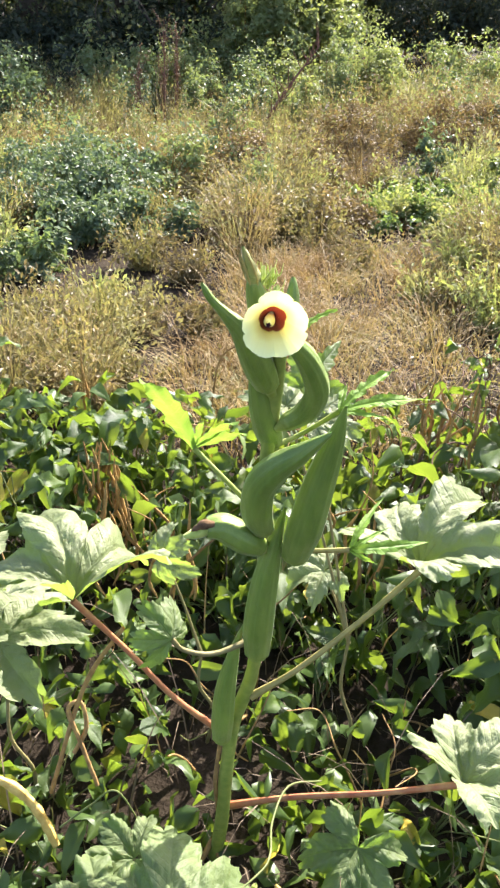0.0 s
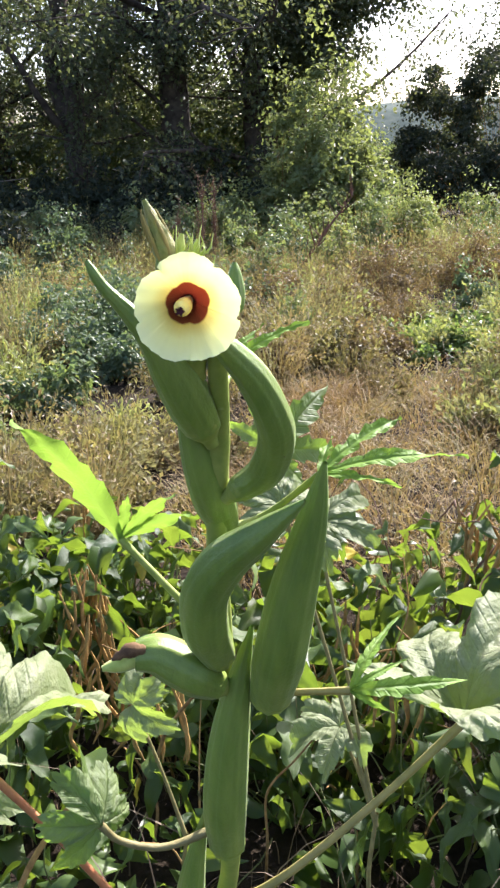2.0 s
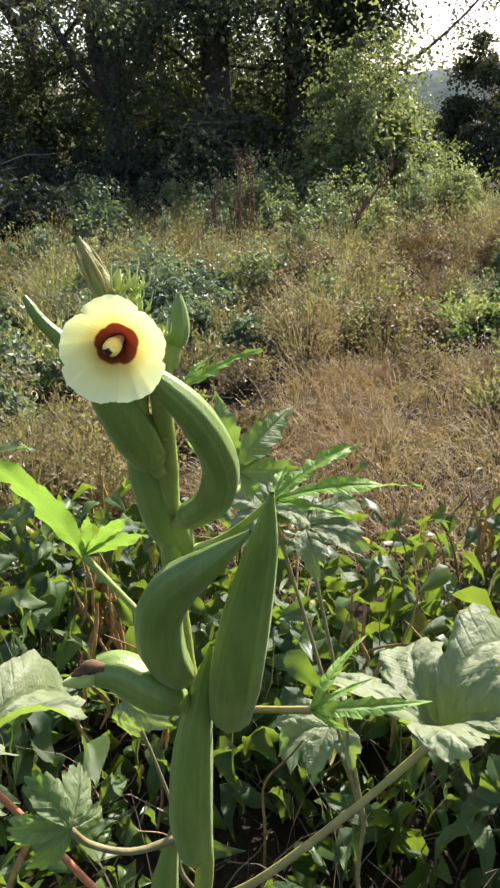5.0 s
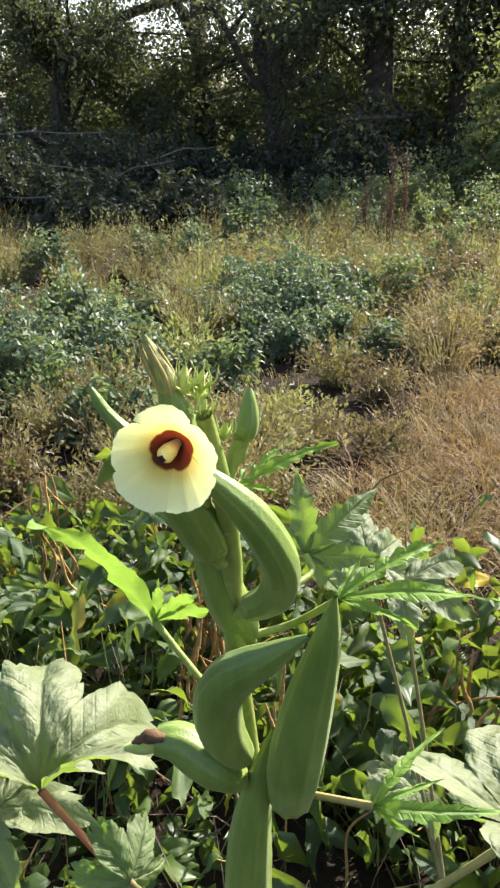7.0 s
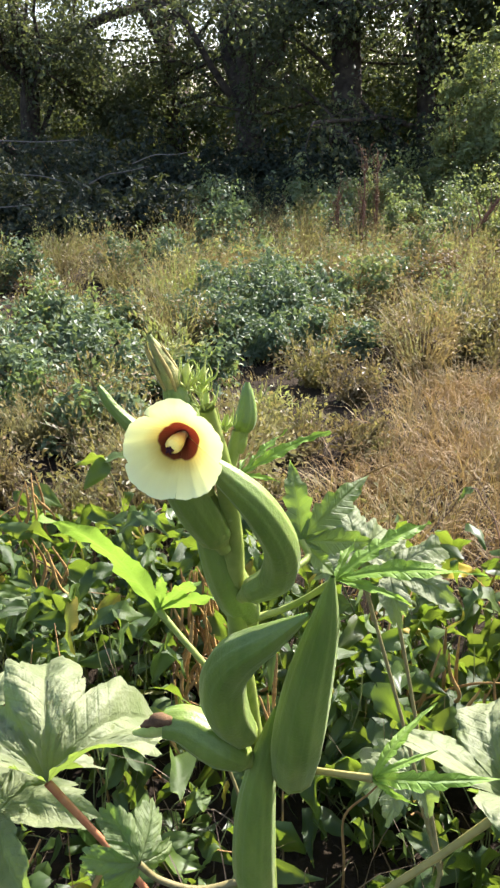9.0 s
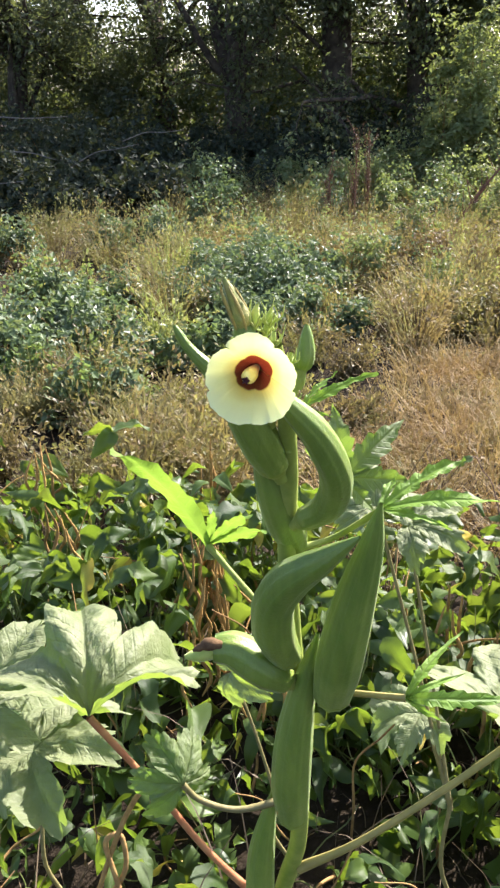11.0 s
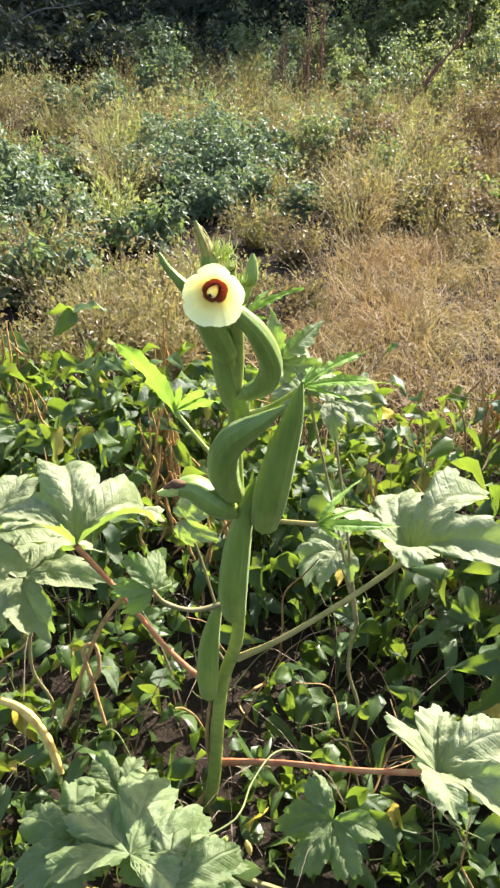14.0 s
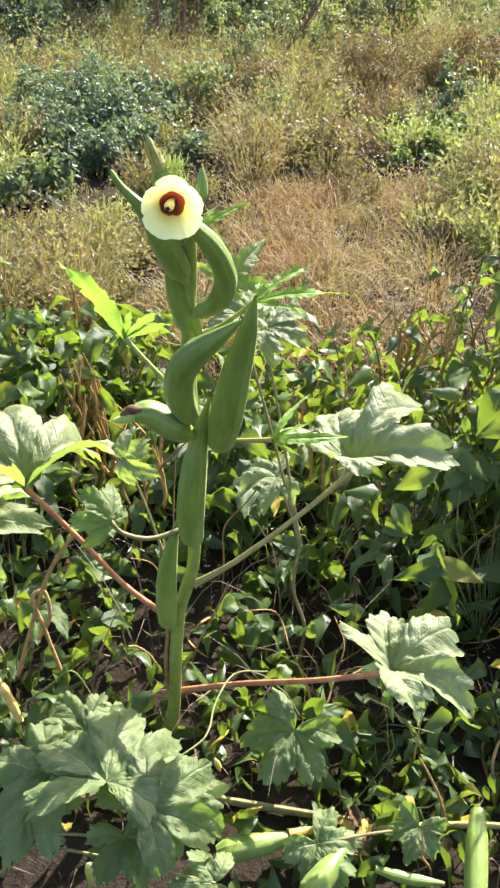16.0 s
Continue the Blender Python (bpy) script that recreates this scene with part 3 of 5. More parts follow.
def tree(x, y, height, girth, fork, spread, n_leaf, label, lean=(0, 0), leaf=0.075, low=0.35, hang=0.0, boughs=9, skirt=9, reach=()):
    """A trunk that forks, limbs, twigs and a loose crown."""
    z0 = float(ground_z(x, y)) - 0.05
    ob = tagged(new("tree"), label, "tree", "trees at the field's edge")
    ob.location = (x, y, z0)
    wood, tips = [], []
    top = np.array([lean[0] * fork, lean[1] * fork, fork])
    wood.append(tube_arrays([(0, 0, 0), top * 0.5 + rng.normal(size=3) * 0.05, top], [girth * 1.25, girth, girth * 0.85], 10, 12, knobs=0.05)[:2])
    for b in range(boughs):
        a = b * 2.4 + rng.uniform(-0.4, 0.4)
        first = b < 3
        start = top * (1.0 if first else rng.uniform(low, 1.0))
        way = (math.cos(a) * (0.45 if first else 1.0), math.sin(a) * (0.45 if first else 1.0), 1.1 if first else rng.uniform(0.1, 0.6))
        length = (height - start[2]) * (0.8 if first else 0.5) * rng.uniform(0.8, 1.1)
        pts = limb(start, way, min(length, spread * 1.5), 0.62, 0.12 - hang)
        g = girth * (0.6 if first else 0.28)
        wood.append(tube_arrays(pts, [g, g * 0.7, g * 0.25], 7, 12, knobs=0.06)[:2])
        for p in pts[2:]:
            for _ in range(3):
                tw = limb(p, (*rng.normal(size=2), rng.uniform(-0.5, 0.6)), rng.uniform(0.5, 1.0) * spread * 0.45, 0.5, -hang)
                wood.append(tube_arrays(tw, [g * 0.16, g * 0.05], 4, 7)[:2])
                tips += tw[1:]
    for ends in reach:
        e = np.array(ends, float)
        pts = smooth_path([top * 0.85, top * 0.5 + e * 0.5 + np.array([0, 0, 0.55]), e], 6)
        wood.append(tube_arrays(pts, [girth * 0.22, girth * 0.12, girth * 0.03], 6, 12)[:2])
        for p in pts[2:]:
            for _ in range(6):
                tw = limb(p, (*rng.normal(size=2), rng.uniform(-1.0, 0.6)), rng.uniform(0.3, 0.75), 0.5, -0.10)
                wood.append(tube_arrays(tw, [girth * 0.04, girth * 0.012], 3, 6)[:2])
                tips += list(tw[1:]) * 4
    for b in range(skirt):
        a = b * 2.4 + rng.uniform(-0.5, 0.5)
        start = top * rng.uniform(0.75, 1.0) + np.array([0, 0, rng.uniform(0.0, 1.6)])
        pts = limb(start, (math.cos(a), math.sin(a), rng.uniform(-0.1, 0.5)), spread * rng.uniform(0.5, 1.05), 0.5, -0.06)
        wood.append(tube_arrays(pts, [girth * 0.16, girth * 0.1, girth * 0.03], 5, 10)[:2])
        for p in pts[1:]:
            for _ in range(3):
                tw = limb(p, (*rng.normal(size=2), rng.uniform(-0.8, 0.5)), rng.uniform(0.4, 0.9), 0.5, -0.08)
                wood.append(tube_arrays(tw, [girth * 0.04, girth * 0.012], 3, 6)[:2])
                tips += tw[1:] * 2
    v, f = merge(*wood)
    part("trunk", raw_mesh("trunk", v, f), M_BARK, ob, "dark rough forked trunk")
    v, f = leaf_cloud(tips, n_leaf, 0.34, leaf, 0.4, 0.9)
    part("crown", raw_mesh("crown", v, f, False), M_CROWN, ob)
    return ob


tree(-3.9, 13.4, 9.0, 0.22, 1.55, 3.2, 15000, "old forked tree with thin dark crown", (-0.05, 0), leaf=0.07, low=0.9, hang=-0.05, boughs=5, skirt=7)
tree(-2.55, 13.6, 9.8, 0.23, 3.2, 3.0, 30000, "tall straight dark tree with drooping twigs", (0.02, 0), leaf=0.07, low=0.85, hang=0.03, boughs=11, skirt=9, reach=((1.4, -0.4, 4.2), (0.7, -0.6, 3.6)))
tree(-7.6, 13.0, 8.4, 0.17, 2.0, 3.0, 26000, "tree with sparse crown above a thicket", (0.08, 0), leaf=0.07)
tree(-5.9, 15.2, 8.8, 0.18, 2.2, 3.0, 15000, "slender tree behind the thicket", leaf=0.075, skirt=3)
tree(-1.5, 14.4, 8.6, 0.16, 2.0, 2.7, 40000, "leafy tree with low hanging boughs", (0.05, 0), leaf=0.07, low=0.3, hang=0.06, boughs=13, skirt=9, reach=((2.5, -0.6, 3.7), (2.0, -0.9, 3.3), (2.2, -0.2, 4.2), (1.6, -0.8, 2.7), (1.3, -1.0, 3.9), (1.0, -0.9, 3.2), (2.6, 0.0, 4.4)))
tree(-10.5, 13.8, 8.5, 0.18, 2.0, 3.0, 14000, "dark tree at the thicket's end")
tree(4.6, 17.5, 4.4, 0.15, 0.9, 1.7, 16000, "small dark tree beside the gap", low=0.3, boughs=14, skirt=0)


def shrub(x, y, radius, height, n_leaf, size, material, label, lumps=14, group="shrubs in the field", upward=0.6, category="shrub", name="shrub", low=0.35):
    """Stems that fan out from one foot, and a lumpy mass of leaves."""
    z0 = float(ground_z(x, y)) - 0.02
    ob = tagged(new(name), label, category, group)
    ob.location = (x, y, z0)
    cs, rs, wood = [], [], []
    for k in range(lumps):
        a, r = rng.uniform(0, 6.283), radius * rng.uniform(0.05, 0.85) ** 0.7
        h = height * rng.uniform(low, 0.95) * (1 - 0.45 * (r / radius) ** 2)
        c = np.array([r * math.cos(a), r * math.sin(a), h])
        cs.append(c), rs.append(min(radius, height) * rng.uniform(0.15, 0.36))
        wood.append(tube_arrays([(c[0] * 0.1, c[1] * 0.1, 0), c * np.array([0.45, 0.45, 0.6]), c * 1.03], [0.008, 0.005, 0.002], 4, 7)[:2])
    v, f = merge(*wood)
    tagged(part("stem", raw_mesh("stem", v, f), M_DRY, ob), kind="stuff")
    cs = np.array(cs)
    v, f = leaf_cloud(cs, n_leaf, rs, size, upward, 0.75)
    tops = cs[rng.integers(0, len(cs), 40)] + np.stack([rng.normal(0, 0.12, 40) * radius, rng.normal(0, 0.12, 40) * radius, rng.uniform(0.1, 0.45, 40) * height], 1)
    v2, f2 = leaf_cloud(tops, n_leaf // 7, 0.09 * height, size, upward, 1.3)
    v, f = merge((v, f), (v2, f2))
    part("foliage", raw_mesh("foliage", v, f, False), material, ob)
    return ob


# thicket under the trees; nearer clumps stand in for ground darkened only by shade
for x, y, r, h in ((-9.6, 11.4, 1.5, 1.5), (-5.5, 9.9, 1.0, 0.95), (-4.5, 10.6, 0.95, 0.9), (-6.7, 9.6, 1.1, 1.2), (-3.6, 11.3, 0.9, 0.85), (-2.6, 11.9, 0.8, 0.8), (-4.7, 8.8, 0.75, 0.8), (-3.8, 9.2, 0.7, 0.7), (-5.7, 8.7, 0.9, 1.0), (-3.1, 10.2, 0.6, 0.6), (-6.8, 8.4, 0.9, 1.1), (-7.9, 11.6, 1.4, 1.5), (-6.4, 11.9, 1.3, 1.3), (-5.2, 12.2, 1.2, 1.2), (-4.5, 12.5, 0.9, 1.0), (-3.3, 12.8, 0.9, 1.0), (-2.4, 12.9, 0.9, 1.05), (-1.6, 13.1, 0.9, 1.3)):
    shrub(x, y, r, h, 7500, 0.075, M_TREE_SHADED, "dense thicket with darkened leaves, standing in for the trees' shade", 26, "thicket under the trees", 0.3, "thicket", "thicket", 0.08)
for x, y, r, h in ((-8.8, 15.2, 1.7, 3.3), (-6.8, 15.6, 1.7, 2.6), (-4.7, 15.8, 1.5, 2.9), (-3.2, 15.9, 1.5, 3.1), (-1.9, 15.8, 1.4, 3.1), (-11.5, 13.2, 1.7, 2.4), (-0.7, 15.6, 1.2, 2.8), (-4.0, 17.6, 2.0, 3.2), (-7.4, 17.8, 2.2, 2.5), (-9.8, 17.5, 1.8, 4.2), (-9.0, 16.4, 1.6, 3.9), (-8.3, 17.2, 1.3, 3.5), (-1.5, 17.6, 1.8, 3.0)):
    shrub(x, y, r, h, 6500, 0.09, M_BACK_LIT, "tall thicket behind the trunks, leaves lightened as if sunlit", 26, "thicket under the trees", 0.3, "thicket", "thicket", 0.08)
# bare pale branches lying in the thicket
for x, y, z, dx, dz, r in ((-6.3, 9.3, 1.10, 1.6, 0.02, 0.010), (-5.4, 9.0, 0.78, 1.0, -0.12, 0.008), (-6.0, 8.2, 0.42, 1.3, 0.10, 0.009), (-4.4, 8.7, 0.62, 0.8, 0.22, 0.007), (-5.0, 8.3, 0.30, 1.0, -0.10, 0.008), (-3.9, 9.0, 0.86, 0.7, 0.10, 0.006)):
    p = np.array([(0, 0, 0), (dx * 0.35, 0.06, dz * 0.5 + 0.03), (dx * 0.7, -0.05, dz * 0.8), (dx, 0.02, dz)])
    bv, bf, _ = tube_arrays(p, (r, r * 0.8, r * 0.4), 6, 16, knobs=0.1)
    branch = tagged(link_mesh("fallen_branch", raw_mesh("fallen_branch", bv, bf), M_PALEWOOD), "bare grey fallen branch caught in the thicket", "branch", "fallen branches")
    branch.location = (x, y, z)
# right of the gap
for x, y, r, h, m in ((2.2, 15.6, 1.0, 1.5, M_TREE_SHADED), (3.6, 15.4, 1.2, 1.8, M_TREE_SHADED), (5.2, 15.6, 1.4, 2.0, M_TREE_SHADED), (0.2, 14.3, 0.7, 1.5, M_SHRUB_GREEN), (-0.5, 13.6, 0.7, 1.6, M_SHRUB_GREEN), (0.9, 19.0, 1.2, 1.3, M_SHRUB_GREEN), (1.4, 24.0, 2.2, 1.6, M_TREE_SHADED), (-0.4, 25.0, 2.0, 1.9, M_TREE_SHADED)):
    shrub(x, y, r, h, 4200, 0.075, m, "leafy bush at the wood's edge", 18, "bushes at the wood's edge", 0.5)
shrub(1.85, 17.3, 0.95, 2.9, 11000, 0.075, M_TREE_SHADED, "rounded dark tree beside the gap", 34, "trees at the field's edge", 0.4, "tree", "bushy_tree", 0.1)
for x, y, r, h in ((-0.33, 10.85, 0.53, 2.4), (-0.69, 10.9, 0.42, 2.1), (0.03, 11.0, 0.42, 2.1), (-0.22, 10.5, 0.42, 1.4), (0.29, 11.2, 0.38, 1.5)):
    shrub(x, y, r, h, 6500, 0.060, M_OLIVE, "sunlit olive-green willowy bush at the wood's edge", 30, "bushes at the wood's edge", 0.4, low=0.05)
shrub(2.9, 17.0, 1.3, 3.2, 13000, 0.075, M_TREE_SHADED, "round bushy tree at the gap in the wood", 34, "trees at the field's edge", 0.4, "tree", "bushy_tree", 0.1)
for k in range(44):
    x, y = rng.uniform(-3.6, 2.4), rng.uniform(5.6, 10.0)
    if x < -0.9 - 0.30 * y or (abs(x - 0.7) < 1.0 and 6.4 < y < 8.4):
        continue
    shrub(x, y, rng.uniform(0.2, 0.38), rng.uniform(0.35, 0.62), 900, 0.034, M_SHRUB if k % 3 == 0 else M_SHRUB_GREEN, "small leafy weed bush among dry weeds", 9)
# light green bushes along the far side of the field
for x, y, r, h in ((-2.3, 10.6, 0.65, 0.75), (-1.5, 10.9, 0.6, 0.85), (-0.8, 10.6, 0.6, 0.9), (-0.1, 11.0, 0.7, 0.85), (0.6, 10.9, 0.6, 0.8), (1.3, 11.2, 0.7, 0.85), (2.1, 11.0, 0.6, 0.75), (2.9, 11.3, 0.8, 0.8), (-3.2, 9.6, 0.45, 0.75)):
    shrub(x, y, r, h, 2300, 0.050, M_SHRUB_GREEN, "light green wild bush at the field's far side", 14)
# rust-brown dying bushes
for x, y, r, h in ((0.42, 7.15, 0.40, 0.60), (1.16, 7.85, 0.42, 0.60), (1.75, 8.2, 0.34, 0.46)):
    shrub(x, y, r, h, 3600, 0.026, M_RUST, "rust-brown dying weed in a rounded bush", 26, "rust-brown weeds", 0.4, low=0.12)
# blue-green glossy bushes: the far mass, then the nearer one
for x, y, r, h in ((-1.38, 5.65, 0.34, 0.50), (-1.78, 5.75, 0.26, 0.38), (-1.10, 5.25, 0.28, 0.38), (-1.50, 5.0, 0.28, 0.34), (-1.12, 4.75, 0.28, 0.30), (-0.80, 4.85, 0.24, 0.24), (-2.1, 6.4, 0.30, 0.26), (-2.05, 5.05, 0.24, 0.30)):
    shrub(x, y, r * 1.15, h, int(24000 * r * r + 700), 0.034, M_SHRUB, "bushy blue-green weed with small glossy leaves", 24, low=0.12)
for k, (x, y, r, h) in enumerate(((-1.97, 4.0, 0.30, 0.40), (-1.86, 3.45, 0.24, 0.32), (-1.42, 3.15, 0.20, 0.28), (-1.52, 3.72, 0.22, 0.30), (-2.4, 3.7, 0.30, 0.38), (-2.45, 4.5, 0.30, 0.42), (-2.95, 4.2, 0.34, 0.44), (-2.1, 3.0, 0.22, 0.30), (-2.7, 3.3, 0.26, 0.36), (-3.3, 4.5, 0.36, 0.44), (-1.24, 4.02, 0.18, 0.24))):
    shrub(x, y, r * 1.15, h, int(22000 * r * r + 700), 0.038, M_SHRUB if k % 3 == 0 else M_SHRUB_MIX, "bushy green weed with small leaves on sprigs", 22, low=0.12)
# upright leafy weeds before the thicket
for x, y, r, h in ((-2.5, 8.1, 0.30, 0.78), (-2.75, 8.3, 0.24, 0.62), (-2.62, 7.0, 0.20, 0.46), (-3.3, 7.2, 0.24, 0.4), (-3.9, 6.6, 0.3, 0.42), (-0.55, 8.7, 0.26, 0.62), (-1.7, 8.9, 0.28, 0.66)):
    shrub(x, y, r, h, 1500, 0.042, M_SHRUB, "upright leafy weed before the dark thicket", 16, low=0.2)
# bright green low patch
for x, y, r, h in ((0.45, 5.5, 0.30, 0.15), (0.62, 5.1, 0.30, 0.16), (0.95, 5.15, 0.34, 0.17), (1.25, 5.6, 0.36, 0.16), (0.88, 5.9, 0.34, 0.16), (1.5, 5.2, 0.30, 0.16), (1.7, 5.9, 0.35, 0.17)):
    shrub(x, y, r, h, 1500, 0.040, M_PATCH, "low bright green creeping weed", 14, "green weeds")


# ---- weeds and dry grass of the field ----
def clumps(centres, per, spread, h_lo, h_hi, width, lean=0.55, curl=0.6, seg=3):
    c = np.repeat(np.asarray(centres, float), per, 0)
    n = len(c)
    a = rng.uniform(0, 6.283, n)
    r = spread * np.sqrt(rng.uniform(0, 1, n))
    base = np.stack([c[:, 0] + r * np.cos(a), c[:, 1] + r * np.sin(a)], 1)
    base = np.column_stack([base, ground_z(base[:, 0], base[:, 1]) - 0.01])
    az = a + rng.normal(0, 0.7, n)
    scale = np.repeat(rng.uniform(0.65, 1.2, len(centres)), per)
    h = rng.uniform(h_lo, h_hi, n) * scale
    return blades(base, h, np.abs(rng.normal(lean, 0.28, n)), az, width * rng.uniform(0.6, 1.4, n), curl, seg)


def spots(n, x0, x1, y0, y1, keep):
    p = np.column_stack([rng.uniform(x0, x1, n), rng.uniform(y0, y1, n)])
    return p[keep(p[:, 0], p[:, 1])]


def stuff(name, sets, material, label, category="grass"):
    v, f = merge(*sets)
    ob = link_mesh(name, raw_mesh(name, v, f, False), material)
    return tagged(ob, label, category, kind="stuff")


def along_blades(mid, n, size):
    """Small leaves and seed heads along blades already set."""
    i = rng.integers(0, len(mid), n)
    k = rng.integers(1, mid.shape[1], n)
    p = mid[i, k] + rng.normal(0, 0.006, (n, 3))
    up = rng.normal(size=(n, 3)) + np.array([0, 0, 0.9])
    return scatter(DIAMOND_V, DIAMOND_F, p, turns(rng.normal(size=(n, 3)), up), size * rng.uniform(0.6, 1.4, n))


field = lambda x, y: (np.abs(x + 0.9) < 1.2 + 0.52 * y)


def mound_core(c, r):
    """A lumpy low dome, added inside a mound to stop light passing through."""
    nu, nv = 14, 6
    a, e = np.meshgrid(np.linspace(0, 2 * np.pi, nu, endpoint=False), np.linspace(0.0, 1.45, nv))
    k = r * rng.uniform(0.78, 1.12, a.shape)
    v = np.stack([c[0] + k * np.cos(a) * np.cos(e), c[1] + k * np.sin(a) * np.cos(e), float(ground_z(c[0], c[1])) - 0.03 + 0.72 * k * np.sin(e)], -1).reshape(-1, 3)
    p, q = np.meshgrid(np.arange(nv - 1), np.arange(nu), indexing="ij")
    p, q = p.ravel(), q.ravel()
    f = np.stack([p * nu + q, p * nu + (q + 1) % nu, (p + 1) * nu + (q + 1) % nu, (p + 1) * nu + q], 1)
    return v, quads_to_tris(f)


def weed_mounds(name, c, scale, stems, leaves, radius, size, material, label, width=0.0022, squash=0.8, bare=0.12):
    """Rounded mounds of fine branching weeds: stems fanning out of a foot, small leaves over their outer part."""
    k = np.repeat(np.arange(len(c)), stems)
    n = len(k)
    a = rng.uniform(0, 6.283, n)
    r = 0.25 * radius * scale[k] * np.sqrt(rng.uniform(0, 1, n))
    base = np.column_stack([c[k, 0] + r * np.cos(a), c[k, 1] + r * np.sin(a)])
    base = np.column_stack([base, ground_z(base[:, 0], base[:, 1]) - 0.01])
    lumps = 1 + 0.25 * np.sin(3 * a + c[k, 0] * 9) * np.sin(2 * a + c[k, 1] * 7)
    v, f, mid = blades(base, radius * scale[k] * lumps * rng.uniform(0.6, 1.1, n), np.arccos(rng.uniform(0.25, 1.0, n)), a + rng.normal(0, 0.25, n), width * rng.uniform(0.5, 1.4, n), 0.25, 3)
    cores = [mound_core(c[q], radius * scale[q] * 0.24) for q in range(len(c))]
    m = len(c) * leaves
    i = rng.integers(0, n, m)
    s = rng.uniform(bare, 1.0, m) * 2.999
    s0 = s.astype(int)
    w = (s - s0)[:, None]
    p = mid[i, s0] * (1 - w) + mid[i, s0 + 1] * w + rng.normal(0, 0.012, (m, 3))
    foot = np.column_stack([c[k[i]], ground_z(c[k[i], 0], c[k[i], 1])])
    out = (p - foot) / (radius * scale[k[i]])[:, None]
    up = rng.normal(size=(m, 3)) * 0.45 + 1.5 * out + np.array([0, 0, 0.25])
    way = (mid[i, 3] - mid[i, 2]) * 12 + rng.normal(size=(m, 3)) * 0.9
    lv, lf = scatter(SLIVER_V, SLIVER_F, p, turns(way, up), size * rng.uniform(0.5, 1.5, m))
    for q in (v, lv):
        q[:, 2] *= squash
    return stuff(name, [(v, quads_to_tris(f)), (lv, lf)] + cores, material, label, "weeds")


SLIVER_V = np.array([[0, 0, 0], [0.22, 0.5, 0.06], [0, 1, -0.05], [-0.22, 0.5, 0.06]])
SLIVER_F = np.array([[0, 1, 2], [0, 2, 3]])
def mound_set(name, spots_r, extra, stems, leaves, size, material, label, width=0.0022, squash=1.28, reach=(2.35, 11.0)):
    """Mounds at (x, y, radius), and some more strewn over the outer field."""
    p = [(x, y, r) for x, y, r in spots_r]
    while extra > 0:
        x, y = rng.uniform(-6.0, 4.4), rng.uniform(*reach)
        bush = abs(x + 2.0) < 1.2 and 2.8 < y < 6.0 and rng.uniform() < 0.5
        straw = abs(x + 0.10 - 0.10 * y) < 0.5 and y < 4.3
        creeper = abs(x - 0.9) < 0.8 and 4.2 < y < 6.0
        rusty = (abs(x - 0.42) < 0.5 and 5.9 < y < 7.6) or (abs(x - 1.14) < 0.5 and 6.6 < y < 8.3)
        if abs(x + 0.9) < 1.2 + 0.52 * y and not (bush or straw or creeper or (rusty and name != "rusty_weeds")):
            p.append((x, y, rng.uniform(0.20, 0.34) + 0.02 * y))
            extra -= 1
    p = np.array(p)
    return weed_mounds(name, p[:, :2], p[:, 2] / 0.4, stems, leaves, 0.4, size, material, label, width, squash)


mound_set("field_weeds", ((-0.10, 4.70, 0.37), (-0.41, 5.07, 0.27), (0.15, 4.58, 0.27), (-0.74, 4.20, 0.25), (-0.50, 3.95, 0.19), (-0.79, 5.04, 0.24), (1.08, 11.52, 0.65), (1.86, 11.48, 0.53), (1.01, 4.33, 0.31), (0.33, 4.19, 0.18), (0.72, 3.71, 0.20), (0.93, 3.55, 0.22), (-1.05, 3.21, 0.22), (-0.78, 2.96, 0.21), (-0.59, 3.21, 0.20), (-0.34, 3.26, 0.15), (-0.84, 2.68, 0.18), (-0.60, 2.67, 0.14), (0.09, 6.11, 0.35), (-1.39, 6.94, 0.42), (-0.61, 6.61, 0.40), (-2.45, 6.26, 0.27), (-0.50, 7.91, 0.47), (-0.09, 4.81, 0.29), (-0.36, 4.80, 0.24), (-1.55, 2.55, 0.24), (-1.2, 2.45, 0.2), (-0.85, 2.65, 0.24), (-1.35, 3.0, 0.26), (-0.75, 3.1, 0.25), (-1.9, 2.7, 0.25), (-2.3, 2.9, 0.26)), 84, 130, 1420, 0.022, M_WEED, "yellow-green feathery weeds in rounded mounds")
mound_set("brown_weeds", ((-0.06, 5.45, 0.34), (0.26, 5.06, 0.24), (-0.89, 7.06, 0.37), (-0.52, 7.09, 0.33), (-1.24, 6.80, 0.29), (-0.35, 7.89, 0.41), (0.00, 8.22, 0.42), (-2.45, 6.88, 0.33), (-0.18, 5.92, 0.35), (-1.04, 9.26, 0.46), (-2.10, 8.92, 0.46), (-2.57, 8.28, 0.43), (-3.35, 7.31, 0.36), (-1.05, 2.8, 0.22), (-1.7, 3.1, 0.24), (-0.65, 2.5, 0.18), (-2.6, 3.3, 0.26)), 45, 190, 1300, 0.019, M_WEED_BROWN, "browning seeded weeds in soft mounds", 0.0019)
mound_set("green_weeds", ((1.23, 6.20, 0.39), (0.73, 6.07, 0.25), (1.21, 4.94, 0.32), (0.96, 4.99, 0.27), (2.05, 9.82, 0.56), (2.19, 12.74, 0.53), (0.61, 5.15, 0.22), (-0.82, 3.49, 0.16), (0.9, 3.4, 0.28), (1.2, 3.9, 0.3), (1.4, 4.6, 0.35), (0.85, 4.1, 0.25), (1.7, 5.2, 0.35), (1.2, 5.9, 0.35), (0.65, 3.7, 0.2)), 34, 110, 1200, 0.027, M_WEED_GREEN, "soft green weeds scattered over the field")
